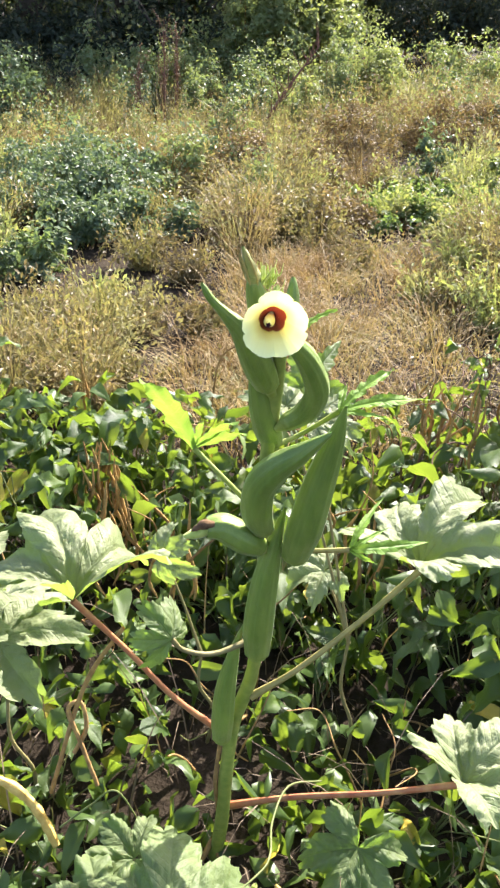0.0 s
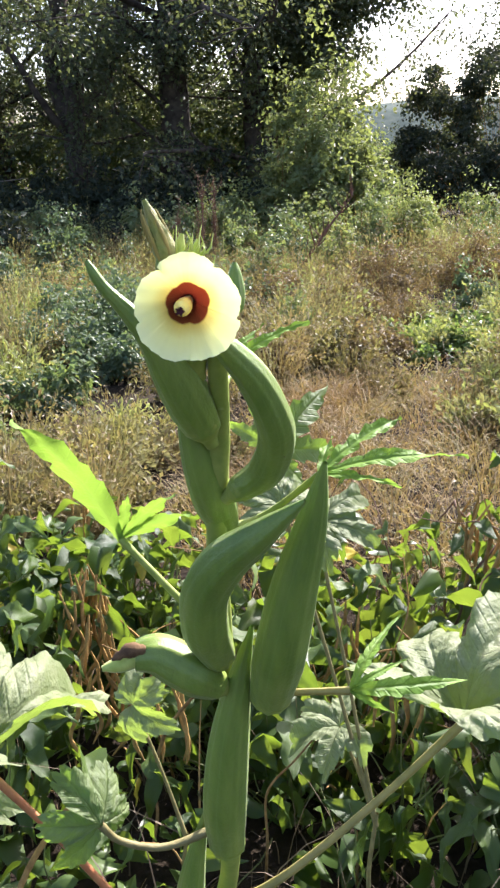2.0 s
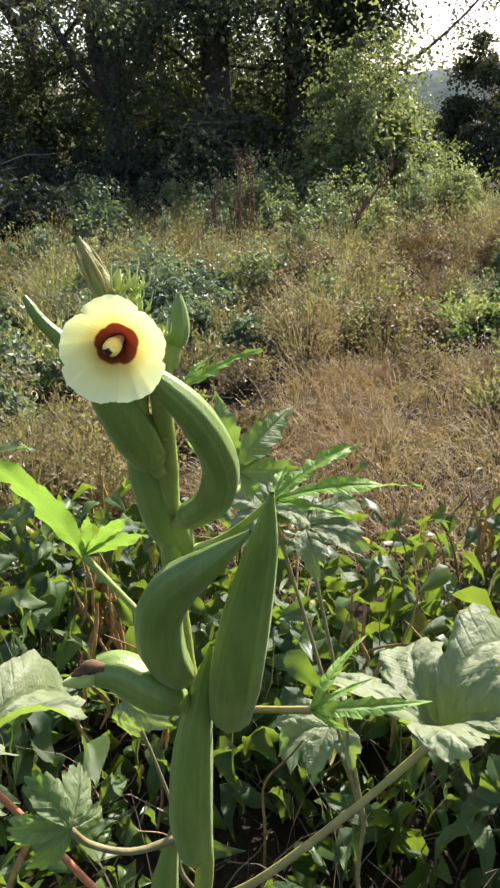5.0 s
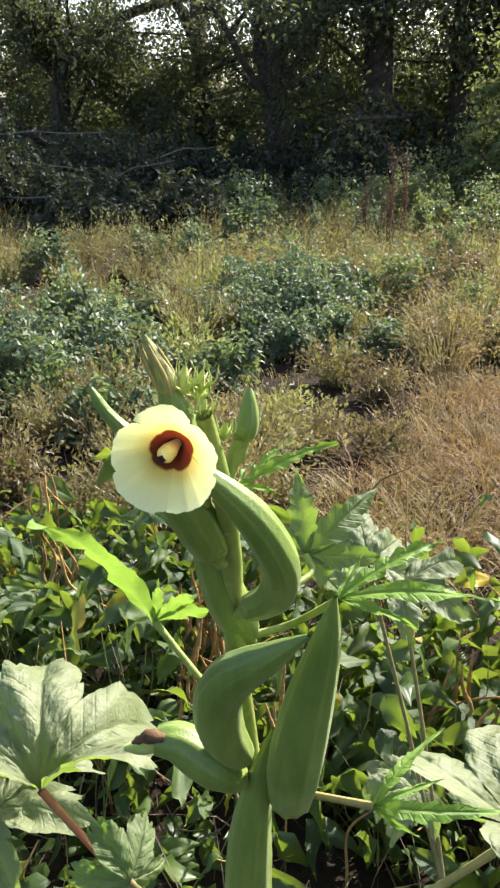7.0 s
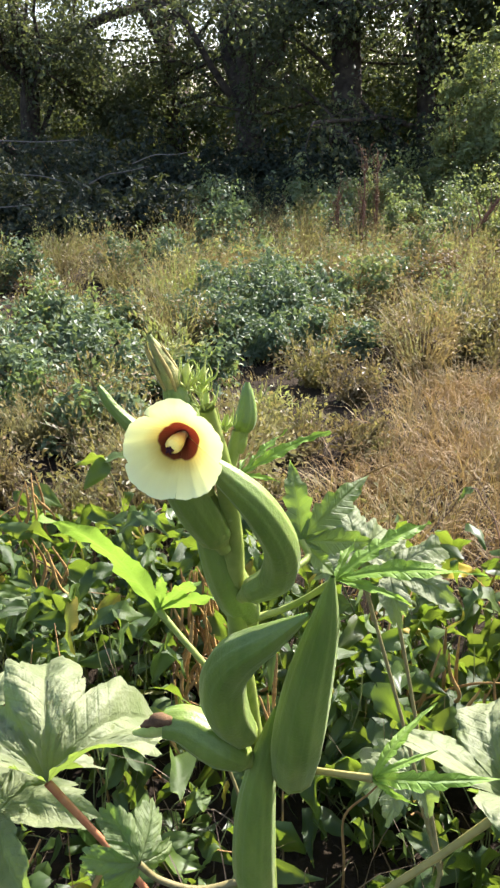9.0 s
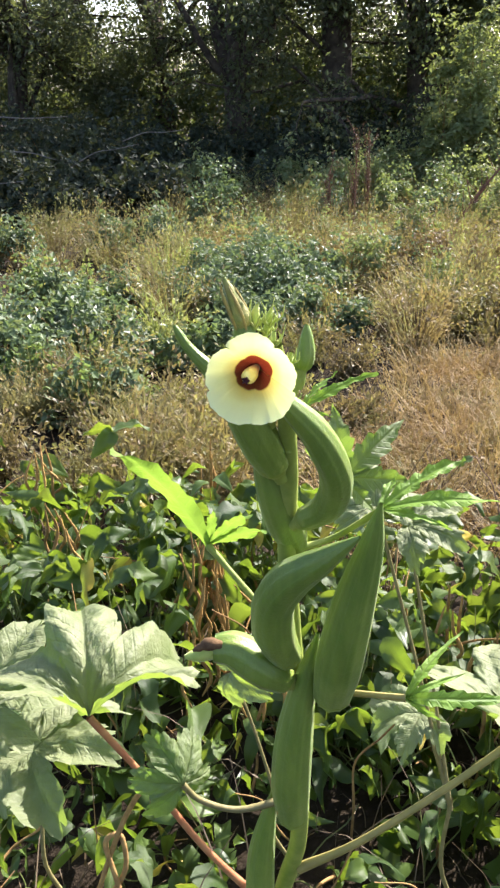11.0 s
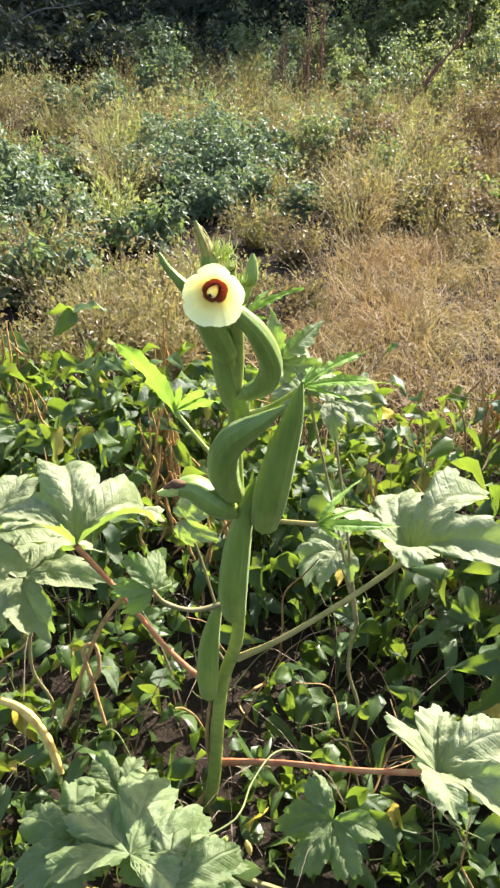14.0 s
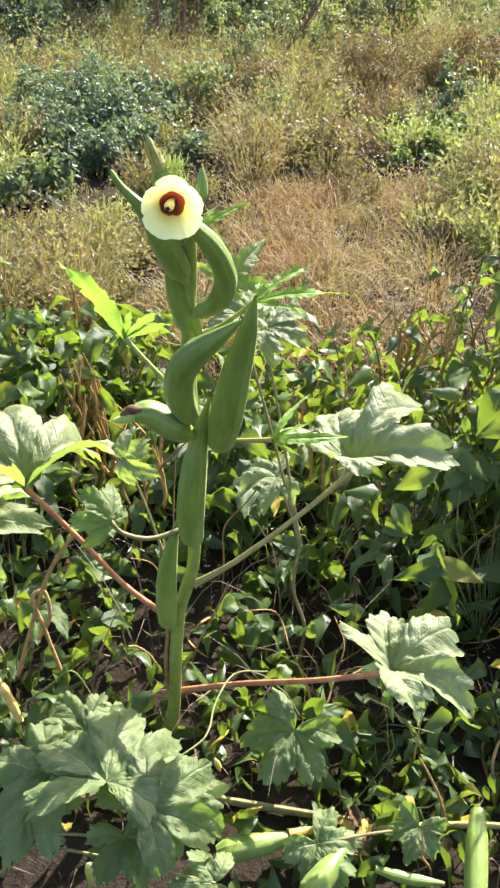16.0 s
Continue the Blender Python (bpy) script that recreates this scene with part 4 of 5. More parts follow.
mound_set("rusty_weeds", ((0.42, 7.15, 0.36), (1.14, 7.85, 0.38), (0.14, 5.75, 0.26), (-0.08, 6.25, 0.30), (0.30, 5.95, 0.22), (-1.05, 7.68, 0.36), (-0.3, 7.2, 0.3)), 8, 300, 1300, 0.018, M_RUST, "rust-brown dying weeds in rounded tufts", 0.0019, 1.05)
low = spots(270, -6.0, 4.3, 2.15, 9.5, field)
v, f, mid = clumps(low, 34, 0.22, 0.06, 0.17, 0.0024, 0.8, 0.6)
stuff("low_grass", [(v, quads_to_tris(f)), along_blades(mid, 22000, 0.022)], M_WEED, "short yellowing grass between the weeds", "grass")
dry_at = spots(165, -0.85, 0.75, 2.3, 4.3, lambda x, y: np.abs(x + 0.10 - 0.10 * y) < 0.48)
more_dry = spots(60, -4.5, 4.0, 2.4, 9.5, lambda x, y: field(x, y) & (np.sin(2.1 * x + 1.0) * np.cos(1.3 * y) > 0.1))
v, f, mid = clumps(np.vstack([dry_at, more_dry]), 70, 0.17, 0.12, 0.30, 0.0020, 0.95, 0.8)
stuff("dry_grass", [(v, quads_to_tris(f)), along_blades(mid, 9000, 0.013)], M_DRYGRASS, "straw-coloured dry grass in matted tufts", "dry grass")
litter_at = spots(480, -1.6, 1.6, 0.3, 3.0, lambda x, y: y > 0)
v, f, mid = clumps(litter_at, 9, 0.10, 0.04, 0.14, 0.0016, 1.35, 0.2, 2)
stuff("straw_litter", [(v, quads_to_tris(f))], M_LITTER, "dead stems and straw lying on the soil", "litter")


def dead_stalk(x, y, height, label, lean=(0, 0), twigs=26, thick=0.010, heads=True):
    """An upright dead weed stalk with withered seed heads."""
    z0 = float(ground_z(x, y)) - 0.02
    ob = tagged(new("dead_stalk"), label, "dead weed", "dead stalks in the field")
    ob.location = (x, y, z0)
    top = np.array([lean[0] * height, lean[1] * height, height])
    wood = [tube_arrays([(0, 0, 0), top * 0.5 + rng.normal(size=3) * 0.015, top], [thick, thick * 0.8, thick * 0.3], 6, 10)[:2]]
    ends = []
    for k in range(twigs):
        s = top * rng.uniform(0.3, 1.0)
        tw = limb(s, (*rng.normal(size=2) * (0.22 if heads else 0.7), 0.9), height * rng.uniform(0.10, 0.30), 0.3, 0.15)
        part("twig", raw_mesh("twig", *tube_arrays(tw, [thick * 0.35, thick * 0.15], 4, 6)[:2]), M_RUSTSTEM, ob)
        ends += tw[1:]
    part("stem", raw_mesh("stem", *wood[0]), M_RUSTSTEM, ob)
    if heads:
        v, f = leaf_cloud(ends, 420, 0.022, 0.020, 0.2, 1.4)
        tagged(part("seed_head", raw_mesh("seed_head", v, f, False), M_SEED, ob), kind="stuff")
    return ob


M_RUSTSTEM = plain_material("dead_stem", (0.10, 0.05, 0.035), (0.20, 0.11, 0.07), 30.0, 0.85, 0.2, 0.6)
dead_stalk(-1.38, 7.7, 0.72, "upright dead dock stalk with brown seed heads", (0.02, 0))
dead_stalk(-1.22, 8.0, 0.98, "tall dark dead stalk with seed heads", (0.04, 0))
dead_stalk(-1.13, 8.05, 0.90, "dark dead stalk beside another", (0.06, 0.02))
dead_stalk(-0.44, 8.0, 0.86, "bare branched dead weed leaning over", (0.72, 0.3), 26, 0.017, False)

# ---- bean vines round the plant ----
LEAFLETS = []
for k in range(12):
    lv, lf = ovate_leaf_arrays(20 + k, 9, 0.30 + 0.025 * (k % 4), 0.10 + 0.08 * (k % 6), 0.15 + 0.17 * (k % 5))
    me = raw_mesh("leaf", lv, lf)
    me.materials.append(M_VINE)
    LEAFLETS.append(me)
VINE_STEMS = []
for k in range(5):
    pts = limb((0, 0, 0), (0.12 * k - 0.2, 0.15, 1.0), 1.0, 0.4, 0.0)
    me = raw_mesh("stem", *tube_arrays(pts, [0.010, 0.008, 0.006], 5, 9)[:2])
    me.materials.append(M_VINESTEM)
    VINE_STEMS.append(me)


def bean_vine(x, y, height, leaves, spread, size, label):
    """A low bush of three-leaflet stalks."""
    z0 = float(ground_z(x, y)) - 0.01
    ob = tagged(new("bean_vine"), label, "bean plant", "bean vines round the okra")
    ob.location = (x, y, z0)
    for k in range(leaves):
        a = rng.uniform(0, 6.283)
        r = spread * math.sqrt(rng.uniform(0.02, 1))
        h = height * rng.uniform(0.35, 1.05)
        p = np.array([r * math.cos(a), r * math.sin(a), h])
        st = part("stem", VINE_STEMS[rng.integers(0, 5)], None, ob)
        way = Vector(p)
        st.matrix_local = Matrix.LocRotScale((0, 0, 0), way.to_track_quat("Z", "Y"), (0.17, 0.17, way.length))
        s = size * rng.uniform(0.6, 1.3)
        for q in range(3 if k % 3 else 1):
            b = a + (0, 1.9, -1.9)[q] + rng.normal(0, 0.3)
            up = Vector((rng.normal(0, 0.9), rng.normal(0, 0.9) - 0.1, 1.0))
            leaf = part("leaf", LEAFLETS[rng.integers(0, 12)], None, ob)
            tilt = rng.uniform(-1.1, 0.3)
            leaf.matrix_local = basis(p, (math.cos(b), math.sin(b), tilt), up) @ Matrix.Diagonal((s, s, s, 1))
    return ob


def blocked(x, y):
    """Keeps the stalk of the okra, its low stalks, the camera's way and the two large clusters of dry pods free."""
    return (abs(x + 0.01) < 0.20 and y < 1.12) or y < 0.55 or (abs(x + 0.34) < 0.12 and 1.32 < y < 1.70) or (abs(x - 0.42) < 0.11 and 1.45 < y < 1.9)


placed = 0
for k in range(1400):
    if placed >= 118:
        break
    y = 0.55 + 1.45 * rng.uniform(0, 1) ** 0.8
    x = rng.uniform(-0.62 - 0.25 * y, 0.50 + 0.25 * y)
    if blocked(x, y) or (y < 1.2 and rng.uniform() < 0.45) or (0.0 < x < 0.8 and 0.95 < y < 1.3 and rng.uniform() < 0.5):
        continue
    placed += 1
    if y < 0.85:
        bean_vine(x, y, rng.uniform(0.06, 0.12), int(rng.integers(3, 6)), 0.15, 0.050, "green cowpea vine with three-leaflet leaves")
    elif y < 1.25:
        bean_vine(x, y, rng.uniform(0.10, 0.22), int(rng.integers(3, 6)), 0.17, 0.060, "green cowpea vine with three-leaflet leaves")
    else:
        bean_vine(x, y, rng.uniform(0.24, 0.40), int(rng.integers(6, 10)), 0.17, 0.074, "leafy green cowpea vine with broad leaves")

for x, y, h in ((0.62, 1.45, 0.46), (0.78, 1.3, 0.5), (0.66, 1.7, 0.48), (0.9, 1.55, 0.5), (0.55, 1.2, 0.40), (0.86, 1.05, 0.42), (1.05, 1.3, 0.5)):
    bean_vine(x, y, h * 1.12, 22, 0.22, 0.078, "tall green cowpea vine climbing over dry twigs")


def vine_carpet(n, x0, x1, y0, y1, h_lo, h_hi, size):
    x, y = rng.uniform(x0, x1, n), rng.uniform(y0, y1, n)
    free = ~(((np.abs(x + 0.34) < 0.10) & (y > 1.34) & (y < 1.66)) | ((np.abs(x - 0.42) < 0.09) & (y > 1.5) & (y < 1.86))) | (h_hi < 0.16)
    x, y, n = x[free], y[free], int(free.sum())
    z = ground_z(x, y) + rng.uniform(h_lo, h_hi, n)
    up = np.column_stack([rng.normal(0, 1.0, n), rng.normal(0, 1.0, n), np.ones(n)])
    a = rng.uniform(0, 6.283, n)
    way = np.column_stack([np.cos(a), np.sin(a), rng.uniform(-1.4, 0.2, n)])
    turn, scale = turns(way, up), size * rng.uniform(0.5, 1.3, n)
    sets = []
    for q in range(6):
        lv, lf = ovate_leaf_arrays(60 + q, 6, 0.30 + 0.03 * (q % 3), 0.15 + 0.12 * q, 0.1 + 0.17 * (q % 5))
        sets.append(scatter(lv, lf, np.column_stack([x, y, z])[q::6], turn[q::6], scale[q::6]))
    return merge(*sets)



v, f = merge(vine_carpet(430, -1.7, 1.7, 1.45, 2.15, 0.20, 0.34, 0.076), vine_carpet(800, -1.7, 1.6, 1.5, 2.2, 0.03, 0.24, 0.07), vine_carpet(300, -0.9, 0.9, 0.8, 1.7, 0.02, 0.14, 0.060), vine_carpet(170, -0.6, 0.75, 0.45, 0.95, 0.01, 0.06, 0.052), vine_carpet(230, 0.0, 0.85, 0.85, 1.5, 0.02, 0.15, 0.07), vine_carpet(150, 0.25, 1.3, 1.25, 1.75, 0.28, 0.46, 0.076), vine_carpet(100, -0.62, -0.15, 0.66, 1.2, 0.02, 0.14, 0.058), vine_carpet(60, -0.4, 0.15, 0.66, 1.0, 0.02, 0.10, 0.060), vine_carpet(110, -0.6, -0.10, 1.0, 1.7, 0.03, 0.155, 0.066), vine_carpet(90, 0.1, 0.6, 0.6, 0.95, 0.02, 0.10, 0.060), vine_carpet(220, -2.3, -0.7, 1.6, 2.3, 0.04, 0.26, 0.07))
tagged(link_mesh("vine_carpet", raw_mesh("vine_carpet", v, f), M_VINE_FAR), "dense mat of green bean leaves", "bean leaves", kind="stuff")
nb = 900
bx, by = rng.uniform(-1.5, 1.5, nb), rng.uniform(0.8, 2.6, nb)
v, f, mid = blades(np.column_stack([bx, by, ground_z(bx, by) - 0.01]), rng.uniform(0.1, 0.38, nb), np.abs(rng.normal(0.55, 0.35, nb)), rng.uniform(0, 6.28, nb), rng.uniform(0.0012, 0.0026, nb), 0.6, 4)
stuff("vine_stalks", [(v, quads_to_tris(f))], M_LITTER, "thin brown stalks standing among the vines", "stalks")


# ---- the okra plant ----
okra = tagged(new("okra_plant"), "okra plant in flower with large ridged green pods", "okra plant")
okra.location = (-0.06, 0.875, 0.0)
FOOT = Vector((-0.06, 0.875, 0.0))


def rel(p):
    return tuple(Vector(p) - FOOT)


def rels(points):
    return [rel(p) for p in points]


STEM = ((-0.062, 0.873, -0.03), (-0.045, 0.862, 0.10), (-0.035, 0.850, 0.24), (-0.022, 0.835, 0.36), (0.004, 0.818, 0.47), (0.014, 0.790, 0.57), (0.022, 0.768, 0.68), (0.022, 0.740, 0.80), (0.026, 0.712, 0.90), (0.034, 0.690, 0.98), (0.038, 0.668, 1.04), (0.036, 0.652, 1.085))
tube("stem", rels(STEM), (0.0115, 0.0115, 0.0105, 0.0095, 0.0085, 0.008, 0.0075, 0.0065, 0.005), M_STEM, okra, "green stem, scarred where leaves fell", sides=12, steps=60, knobs=0.03)
tube("old_stalk", rels([(-0.050, 0.862, 0.12), (-0.052, 0.846, 0.22), (-0.042, 0.836, 0.32)]), (0.004, 0.0035, 0.003), M_DRY, okra, "brown dead stalk beside the stem", sides=7)
for ang, ln in ((0.3, 0.06), (2.2, 0.05), (4.0, 0.07), (5.3, 0.05)):
    tube("root", rels([(-0.06, 0.873, 0.04), (-0.06 + 0.4 * ln * math.cos(ang), 0.873 + 0.4 * ln * math.sin(ang), 0.015), (-0.06 + ln * math.cos(ang), 0.873 + ln * math.sin(ang), -0.02)]), (0.006, 0.005, 0.003), M_DRY, okra, sides=6)


def pod(points, widths, label="", cap=True, material=None):
    """A five-ridged pod from its stalk end to its tip, with a cap."""
    ob = tube("pod", rels(points), widths, material or M_POD, okra, label, sides=40, steps=36, ridges=5, ridge=0.12, twist=0.25)
    if cap:
        p = [Vector(rel(q)) for q in points]
        d = (p[1] - p[0]).normalized()
        w = widths[0]
        tube("cap", [p[0] - d * 0.014, p[0] - d * 0.006, p[0] + d * 0.002, p[0] + d * 0.006], (0.0045, 0.0055, w * 0.9, w * 1.05, w * 1.02), M_STEM, ob, sides=20, steps=12)
    return ob


def widths(w, start=0.62, blunt=0.0):
    """Half widths from the stalk end to the tip; blunt keeps the outer half full."""
    k = blunt
    return (w * start, w * 0.9, w, w * 0.99, w * (0.92 + 0.06 * k), w * (0.8 + 0.15 * k), w * (0.63 + 0.22 * k), w * (0.44 + 0.26 * k), w * (0.26 + 0.18 * k), w * 0.08)


# right long pod, front long pod, lower pod, curved pod
pod(((0.058, 0.735, 0.748), (0.068, 0.716, 0.800), (0.080, 0.706, 0.860), (0.094, 0.697, 0.920), (0.102, 0.688, 0.962)), widths(0.0198, 0.80, 0.1), "long straight green pod")
pod(((0.015, 0.760, 0.574), (0.017, 0.746, 0.63), (0.024, 0.738, 0.70), (0.034, 0.735, 0.76), (0.046, 0.734, 0.812)), widths(0.0188, 0.82, 0.15), "long green pod growing straight up")
pod(((-0.037, 0.812, 0.358), (-0.034, 0.797, 0.41), (-0.028, 0.787, 0.48), (-0.018, 0.783, 0.54), (-0.004, 0.780, 0.60)), widths(0.0160, 0.86, 0.2), "pale green pod low on the stem")
pod(((0.022, 0.722, 0.792), (0.016, 0.706, 0.825), (0.019, 0.696, 0.862), (0.036, 0.686, 0.892), (0.061, 0.677, 0.916), (0.090, 0.672, 0.942)), widths(0.0176, 0.72, 0.75), "curved green pod bent over sideways")
# upper pods
pod(((0.045, 0.694, 0.940), (0.064, 0.687, 0.957), (0.073, 0.671, 0.988), (0.063, 0.657, 1.022), (0.047, 0.646, 1.046), (0.032, 0.638, 1.064)), widths(0.0120, 0.78, 0.9), "hooked green pod under the flower")
pod(((0.026, 0.680, 0.987), (0.015, 0.670, 1.018), (0.004, 0.661, 1.046), (-0.011, 0.655, 1.066), (-0.024, 0.651, 1.082), (-0.031, 0.649, 1.096)), (0.0118, 0.0148, 0.0146, 0.0132, 0.0108, 0.0080, 0.0056, 0.0042, 0.0036, 0.0032, 0.0014), "dark green pod leaning out with a thin curved tip")
pod(((0.030, 0.722, 0.902), (0.024, 0.706, 0.935), (0.017, 0.694, 0.975), (0.010, 0.684, 1.005)), widths(0.0148, 0.72, 0.3), "dark green pod pressed to the stem")
pod(((0.024, 0.668, 1.035), (0.020, 0.664, 1.062), (0.015, 0.660, 1.084), (0.012, 0.657, 1.100)), (0.0088, 0.0105, 0.0108, 0.0106, 0.0100, 0.0090, 0.0078, 0.0064, 0.0040), "short green pod behind the flower")
tube("closed_bud", rels([(0.0140, 0.658, 1.092), (0.0120, 0.656, 1.103), (0.0085, 0.653, 1.115), (0.0040, 0.650, 1.128)]), (0.0036, 0.0060, 0.0064, 0.0055, 0.0040, 0.0027, 0.0013), M_CLOSED, okra, "closed fading bud wrapped in tan sepals", sides=20, steps=24, ridges=5, ridge=0.5, twist=1.2)
pod(((0.044, 0.690, 1.058), (0.047, 0.693, 1.070), (0.047, 0.696, 1.088)), (0.0048, 0.0068, 0.0072, 0.0070, 0.0064, 0.0056, 0.0046, 0.0034, 0.0014), "small young pod on a thin stalk")
tube("pod_stalk", rels([(0.036, 0.680, 1.0), (0.036, 0.682, 1.03), (0.043, 0.688, 1.058)]), (0.0048, 0.0042, 0.0046), M_STEM, okra, sides=8)
side_pod = pod(((0.018, 0.728, 0.762), (0.000, 0.718, 0.780), (-0.022, 0.716, 0.795), (-0.040, 0.712, 0.797)), (0.012, 0.017, 0.017, 0.015, 0.012), "stubby pod lying sideways with a pale scar")
tube("pod_tip", rels([(-0.040, 0.712, 0.796), (-0.050, 0.708, 0.792), (-0.064, 0.703, 0.790)]), (0.0085, 0.0075, 0.006, 0.002), M_BUD, okra, sides=10)
tube("withered_flower", rels([(-0.030, 0.706, 0.806), (-0.042, 0.704, 0.806), (-0.055, 0.700, 0.800)]), (0.003, 0.0055, 0.005, 0.001), M_WITHERED, okra, "brown withered flower stuck to the pod", sides=10, knobs=0.3)

for q in range(5):
    a = 1.26 * q + 0.4
    o = np.array([math.cos(a), math.sin(a), 0.0])
    tube("dried_sepal", rels([np.array([0.0135, 0.657, 1.094]) + o * 0.0056, np.array([0.0105, 0.655, 1.106]) + o * 0.0064, np.array([0.0070, 0.652, 1.117]) + o * 0.0056, np.array([0.0055, 0.651, 1.123]) + o * (0.0046 + 0.003 * math.sin(3 * q))]), (0.0008, 0.0014, 0.0010, 0.0002), M_TAN, okra, "tan dried sepal round the closed bud", sides=6, steps=10)

# buds with narrow bracts beside the flower
for bx, by, bz, s in ((0.020, 0.662, 1.100, 0.62), (0.028, 0.668, 1.098, 0.5), (0.032, 0.660, 1.085, 0.5), (0.041, 0.668, 1.070, 0.42), (0.025, 0.672, 1.090, 0.45)):
    tube("bud", rels([(bx, by, bz - 0.012 * s), (bx, by, bz), (bx + 0.002, by, bz + 0.014 * s)]), (0.003 * s, 0.0058 * s, 0.005 * s, 0.001), M_BUD, okra, "small pale green bud", sides=12, ridges=5, ridge=0.1)
    for q in range(10):
        a = q * 0.63 + bz * 30
        o = np.array([math.cos(a), math.sin(a), 0]) * 0.006 * s
        b0 = np.array([bx, by, bz - 0.012 * s])
        tube("bract", rels([b0, b0 + o * 1.2 + np.array([0, 0, 0.004]), b0 + o * (2.4 + 0.5 * math.sin(7 * a)) + np.array([0, 0, 0.014 * s]), b0 + o * (2.6 + math.sin(5 * a)) + np.array([0, 0, (0.026 + 0.008 * math.sin(3 * a)) * s])]), (0.0009, 0.0008, 0.0003), M_BUD, okra, sides=4, steps=8)


def flower(centre, face, size):
    """Five overlapping petals in a cup, a maroon throat, a stamen column with a dark stigma."""
    fm = Matrix.LocRotScale(Vector(rel(centre)), Vector(face).to_track_quat("Z", "Y"), None)
    ob = new("flower")
    ob.parent = okra
    ob.matrix_local = fm
    tagged(ob, "pale yellow flower with a maroon throat")
    for p in range(5):
        n, w = 22, 25
        t = np.linspace(0.04, 1, n)[:, None]
        u = np.linspace(-1, 1, w)[None, :]
        a = p * 2 * np.pi / 5 + np.pi / 2 + u * radians(36.1)
        own = (0.07, -0.03, 0.03, 0.03, -0.02)[p] - (0.12, 0.06, 0.05, 0.05, 0.06)[p] * np.abs(u) ** 3
        rim = 1.01 + own * t**5 + (0.012 * np.cos(6.1 * u + 2 * p) + 0.009 * np.sin(17 * u + 2 * p) + 0.006 * np.sin(41 * u + p)) * t**6
        r = size * rim * t**0.92 * (1.0 - 0.07 * np.sin(a) + 0.06 * np.cos(a) ** 2)
        calm = 1 - u**2
        crease = calm * (0.030 * t + 0.018 * np.sin(5.1 * u + 1.7 * p) * t**2 + 0.010 * np.sin(13 * u + p) * t**4)
        curl = (0.26, 0.02, -0.08, -0.06, 0.04)[p] * calm * t**5
        z = size * (1.26 * t**0.80 - 0.06 * t**4 - 1.20 + crease - curl + 0.006 * u)
        v = np.stack([r * np.cos(a), r * np.sin(a), z * np.ones_like(a)], -1).reshape(-1, 3)
        uv = np.stack([0.5 + 0.5 * u * np.ones_like(t), t * np.ones_like(u)], -1).reshape(-1, 2)
        k, i = np.meshgrid(np.arange(n - 1), np.arange(w - 1), indexing="ij")
        q = (k * w + i).ravel()
        part("petal", raw_mesh("petal", v, np.stack([q, q + 1, q + w + 1, q + w], 1), True, uv), M_PETAL, ob)
    col = tube("stamen_column", [(0, 0, -1.12 * size), (-0.08 * size, -0.07 * size, -0.75 * size), (-0.16 * size, -0.15 * size, -0.42 * size)], (0.10 * size, 0.12 * size, 0.15 * size, 0.17 * size, 0.16 * size, 0.08 * size), M_STAMEN, ob, "yellow stamen column", sides=16, knobs=0.10, steps=18)
    for p in range(5):
        a = p * 2 * np.pi / 5
        s0 = Vector((-0.165, -0.155, -0.43)) * size
        tube("stigma", [s0, s0 + Vector((0.05 * math.cos(a), 0.05 * math.sin(a), 0.03)) * size, s0 + Vector((0.10 * math.cos(a), 0.10 * math.sin(a), 0.03)) * size], (0.03 * size, 0.034 * size, 0.014 * size), M_STIGMA, ob, "dark maroon stigma", sides=6, steps=6)
    tube("calyx", [(0, 0, -1.4 * size), (0, 0, -1.25 * size), (0, 0, -1.05 * size)], (0.12 * size, 0.22 * size, 0.27 * size), M_BUD, ob, "green calyx", sides=12)
    return ob


flower((0.034, 0.603, 1.078), (0.16, -1.0, 0.06), 0.0262)
tube("flower_stalk", rels([(0.036, 0.668, 1.045), (0.030, 0.655, 1.055), (0.026, 0.638, 1.066)]), (0.004, 0.004, 0.005), M_STEM, okra, sides=8)

PALM = ((0, 1.0, 35), (-56, 0.92, 34), (56, 0.95, 34), (-114, 0.82, 34), (114, 0.80, 34))
HALF = ((0, 1.0, 30), (-50, 0.90, 29), (52, 0.96, 30), (-98, 0.62, 28), (100, 0.66, 28))
DEEP = ((0, 1.0, 0.16), (-48, 0.85, 0.16), (48, 0.85, 0.16), (-95, 0.55, 0.17), (95, 0.55, 0.17))


def lobed_leaf(owner, node, tip, up, material, lobes=PALM, seed=0, label="", scale=1.0, **more):
    """A leaf whose stalk ends at node and whose main lobe reaches tip."""
    off = Vector(owner.location)
    way = Vector(tip) - Vector(node)
    sag = more.get("droop", 0.25) - 0.18 * more.get("cup", 0.0)
    size = way.length * scale / math.sqrt(1 + sag * sag)
    ob = part("leaf", lobed_leaf_mesh(size, lobes, seed, **more), material, owner, label)
    ob.matrix_local = basis(Vector(node) - off, way, up) @ Matrix.Rotation(math.atan(sag), 4, "X")
    return ob


def finger_leaf(owner, node, tip, up, material, lobes, seed, label, droop=0.3, wave=0.05):
    """A leaf with narrow toothed fingers; the first one reaches tip."""
    way = Vector(tip) - Vector(node)
    ob = part("leaf", finger_leaf_mesh(way.length / math.sqrt(1 + droop * droop), lobes, seed, droop, wave), material, owner, label)
    ob.matrix_local = basis(Vector(node) - Vector(owner.location), way, up) @ Matrix.Rotation(math.atan(droop), 4, "X")
    return ob


